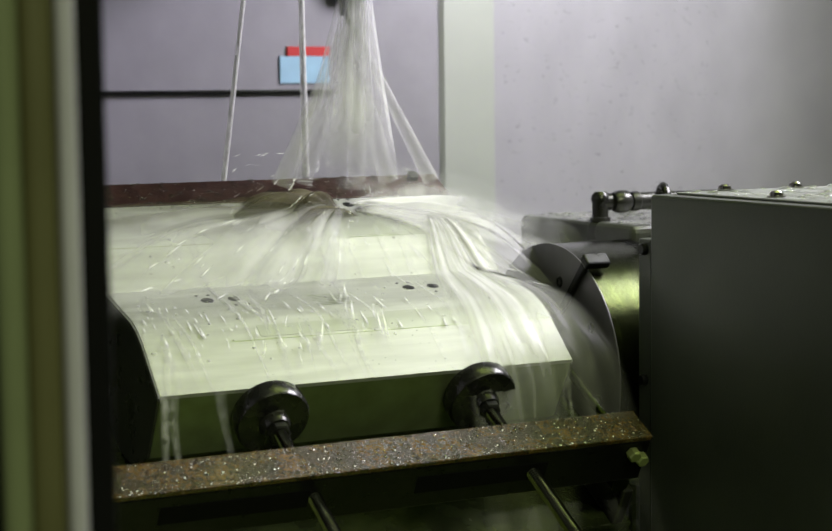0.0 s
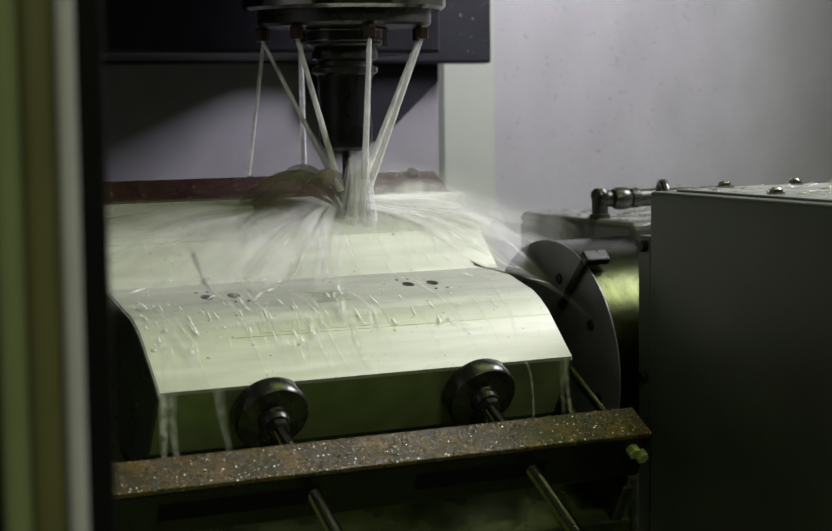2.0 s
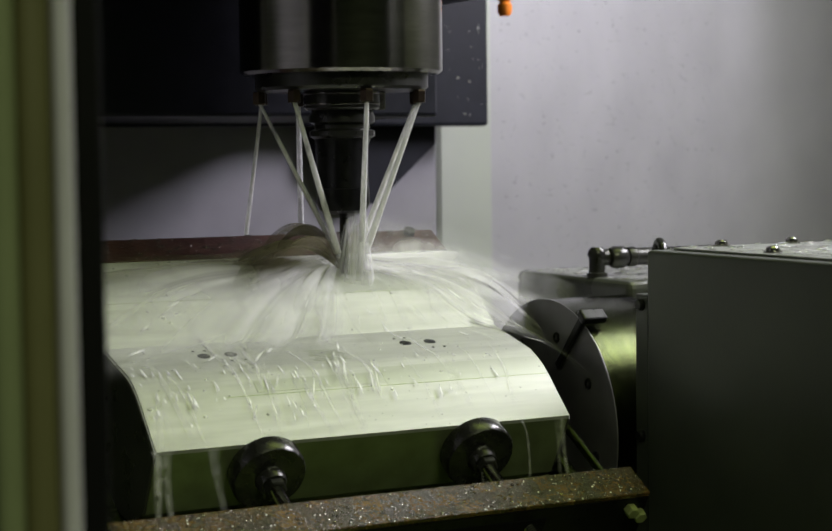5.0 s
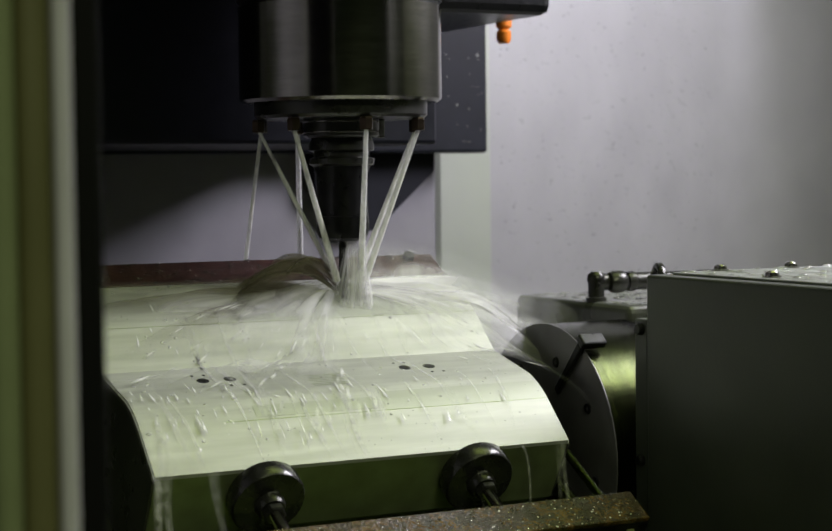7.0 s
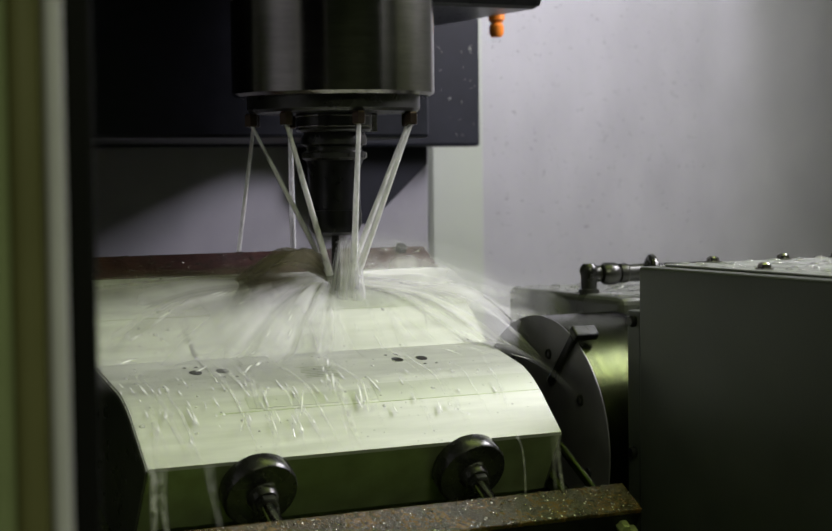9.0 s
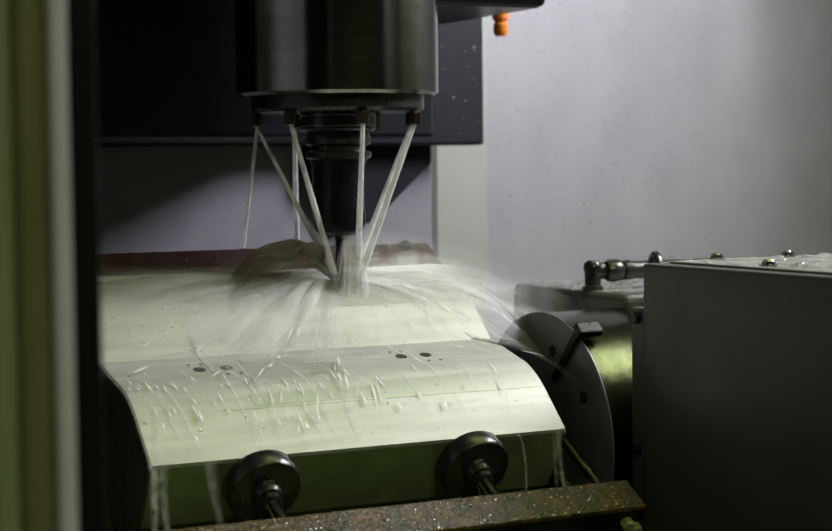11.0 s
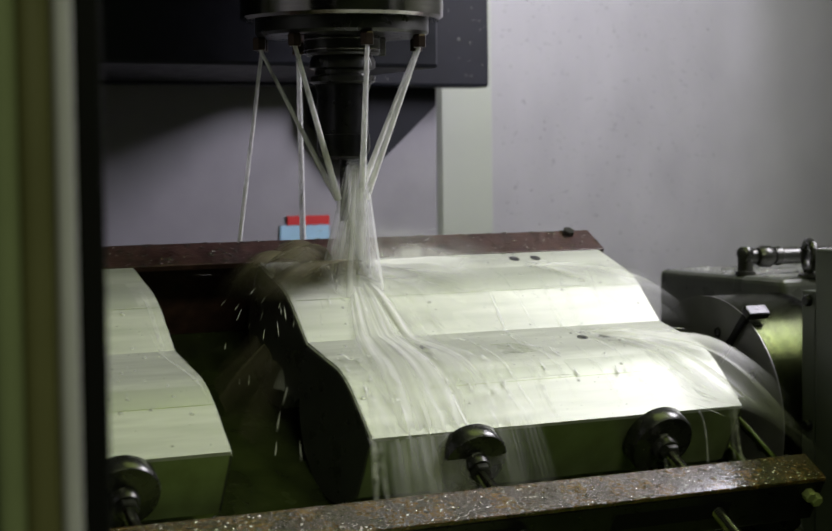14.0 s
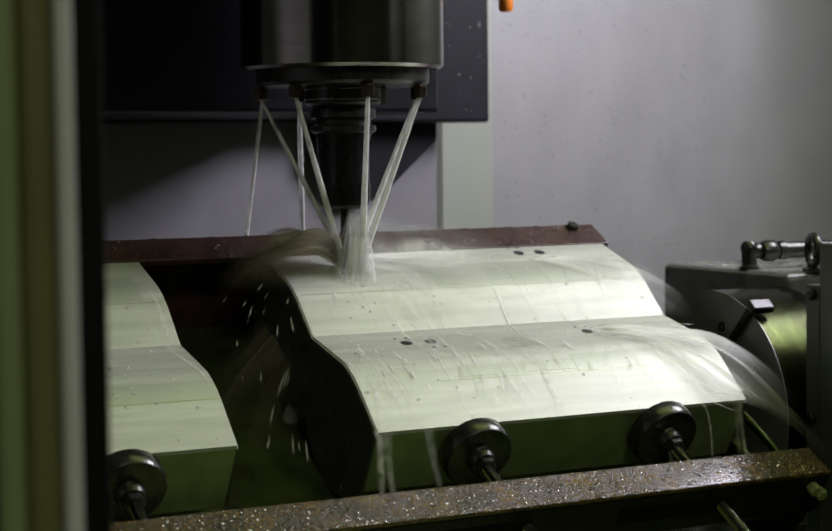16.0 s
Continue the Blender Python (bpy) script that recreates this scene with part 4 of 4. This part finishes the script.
beads("standing_drops", 260, lambda: pose(rnd.uniform(0.345, 0.6), rnd.uniform(0.02, 0.245), -0.106), 0.001, 0.005, "water drops standing on the rotary table housing", MOVES, True)
beads("standing_drops", 160, lambda: pose(rnd.uniform(0.1, 0.415), 0.46, rnd.uniform(0.075, 0.30), 90), 0.0006, 0.0022, "water drops clinging to the navy head panel", HEAD)

beads("standing_drops", 380, lambda: FIX @ pose(rnd.uniform(-0.62, 0.194), rnd.uniform(-0.1185, -0.0815) if rnd.random() < 0.7 else rnd.uniform(-0.1185, -0.113), 0), 0.0003, 0.0009, "fine bright drops on the front clamp bar", MOVES, 2)
beads("standing_drops", 130, lambda: FIX @ pose(rnd.uniform(-0.62, 0.184), rnd.uniform(0.306, 0.345), -0.005), 0.0003, 0.0009, "fine bright drops on the rear clamp bar", MOVES, 2)
on_wall = []
beads("standing_drops", 900, lambda: pose(rnd.uniform(0.565, 0.955), WY, rnd.uniform(-0.12, 0.36), 90), 0.0004, 0.0016, "dirty water spots on the rear wall", on_wall, 3)


def drop_on_block(x0):
    u = rnd.uniform(0.002, 0.298)
    d = (top_at(u + 0.001) - top_at(max(0, u - 0.001))) / 0.002
    return FIX @ pose(x0 - rnd.uniform(0.004, 0.405), u, top_at(u), math.degrees(math.atan(d)))


beads("standing_drops", 230, lambda: drop_on_block(XR), 0.0006, 0.0022, "water drops standing on the block being cut", MOVES)
beads("standing_drops", 300, lambda: drop_on_block(XR - 0.5451), 0.0006, 0.0028, "water drops standing on the waiting block", MOVES)

# the head as built stands 5.7 percent too small: enlarge it about the eye's place
NEAR = 1.057
ENLARGE = Matrix.Translation(EYE) @ Matrix.Scale(NEAR, 4) @ Matrix.Translation(-Vector(EYE))
for top in HEAD:
    for o in (top, *top.children_recursive):
        if o.data:
            o.data.transform(ENLARGE)

# ---------------------------------------------------------------- motion
TABLE = ((0.0, 0), (13.25, 0), (13.4, 0.06), (13.5, 0.18), (13.6, 0.37), (13.7, 0.56), (13.8, 0.75), (13.9, 0.89), (14.0, 0.973), (14.1, 1), (14.2, 1), (16.0, 1))
LIFT = ((0.0, 0.290), (0.2, 0.290), (0.3, 0.283), (0.4, 0.249), (0.5, 0.213), (0.6, 0.177), (0.7, 0.158), (0.8, 0.150), (0.9, 0.148), (1.0, 0.147), (1.1, 0.140), (1.2, 0.123), (1.3, 0.1075), (1.4, 0.103), (1.5, 0.1015), (2.5, 0.100),
        (3.5, 0.0985), (5.0, 0.0962), (7.5, 0.0927), (9.0, 0.0912), (11.5, 0.0880), (12.5, 0.0872), (12.7, 0.0875), (12.8, 0.092), (12.9, 0.102), (13.0, 0.1206), (13.1, 0.142), (13.2, 0.152), (13.3, 0.1534), (14.1, 0.1534), (14.2, 0.143), (14.3, 0.115), (14.4, 0.1045), (14.5, 0.1031), (15.0, 0.1018), (16.0, 0.101))
SHIFT = 0.2073


def motions():
    for ob in MOVES:
        rest = ob.matrix_basis.copy()
        walk(ob, [(t, pose(SHIFT * k, 0, 0) @ rest) for t, k in TABLE])
    for ob in HEAD:
        rest = ob.matrix_basis.copy()
        walk(ob, [(t, pose(0, 0, NEAR * (z - 0.101)) @ rest) for t, z in LIFT])
    steps = [i / 10 for i in range(161)]
    shift = lambda t: SHIFT * np.interp(t, [a for a, b in TABLE], [b for a, b in TABLE])
    lift = lambda t: NEAR * (np.interp(t, [a for a, b in LIFT], [b for a, b in LIFT]) - 0.101)
    shake = random.Random(3)
    for ob, layer in SPLASH:
        rows = []
        for t in steps:
            drop = min(0.016, max(0.0, lift(t)) * 0.25)
            rows.append((t, pose(CUT.x + (0.0, -0.018, 0.03)[layer] * min(1.0, max(0.0, lift(t) / 0.045)), CUT.y, CUT.z - drop - 0.002 + shake.uniform(-0.003, 0.003), shake.uniform(-5, 5), shake.uniform(-5, 5), shake.uniform(-16, 16))))
        walk(ob, rows)
    gone = lambda t: shift(t) / SHIFT
    wob = lambda r: shake.uniform(-r, r)
    for ob, turn in zip(SIDE_FANS, (-74, -62, -46, -50)):
        walk(ob, [(t, pose(CUT.x + wob(0.004), CUT.y + wob(0.003), CUT.z, 0, turn * gone(t) + wob(1.5), wob(5))) for t in steps])
    rise = lambda t: max(min(1.0, max(0.0, lift(t) / 0.045)), gone(t))
    walk(THROWN, [(t, pose(CUT.x, CUT.y, CUT.z - 0.07 * (1 - rise(t)), 0, -42 * gone(t) + wob(2), wob(8))) for t in steps])
    poured = lambda t: min(1.0, max(0.0, lift(t) / 0.045))
    walk(FLOOD, [(t, pose(CUT.x + 0.09 * min(1.0, max(0.0, (lift(t) - 0.05) / 0.14)) + wob(0.004), CUT.y + 0.13 * (1 - poured(t)) + wob(0.003), CUT.z - 0.07 * (1 - poured(t)), 0, 0, wob(3))) for t in steps])
    for ob in FRONT_FANS:
        walk(ob, [(t, pose(CUT.x + wob(0.004), CUT.y + wob(0.003), CUT.z, 0, 0, wob(2))) for t in steps])
    for ob in EDGE_FANS:
        walk(ob, [(t, pose(CUT.x + shift(t) + wob(0.004), CUT.y - 0.118 * gone(t) + wob(0.003), CUT.z - 0.066 * gone(t), 0, 0, -14 * gone(t) + wob(2))) for t in steps])
    walk(RUNOFF, [(t, pose(CUT.x + shift(t) + wob(0.004), CUT.y + wob(0.003), CUT.z, 0, 0, wob(2))) for t in steps])
    walk(MIST, [(t, pose(wob(0.004), wob(0.003), 0)) for t in steps])
    for ob in RIVERS:
        walk(ob, [(t, pose(shift(t) + shake.uniform(-0.0025, 0.0025), 0, 0)) for t in steps])
    for i, ob in enumerate(PATCHES):
        rest = ob.matrix_basis.copy()
        walk(ob, [(t, pose(shift(t), 0, 0) @ rest @ pose(wob(0.006), 0, 0, 2.4 * ((round(t * 10) + 2 * i) % 4))) for t in steps])
    for ob, layer in SPRAY:
        rest = ob.matrix_basis.copy()
        walk(ob, [(t, rest @ pose(0, 0, 0, 0, 0, (47 + 9 * layer) * 10 * t)) for t in steps])


motions()
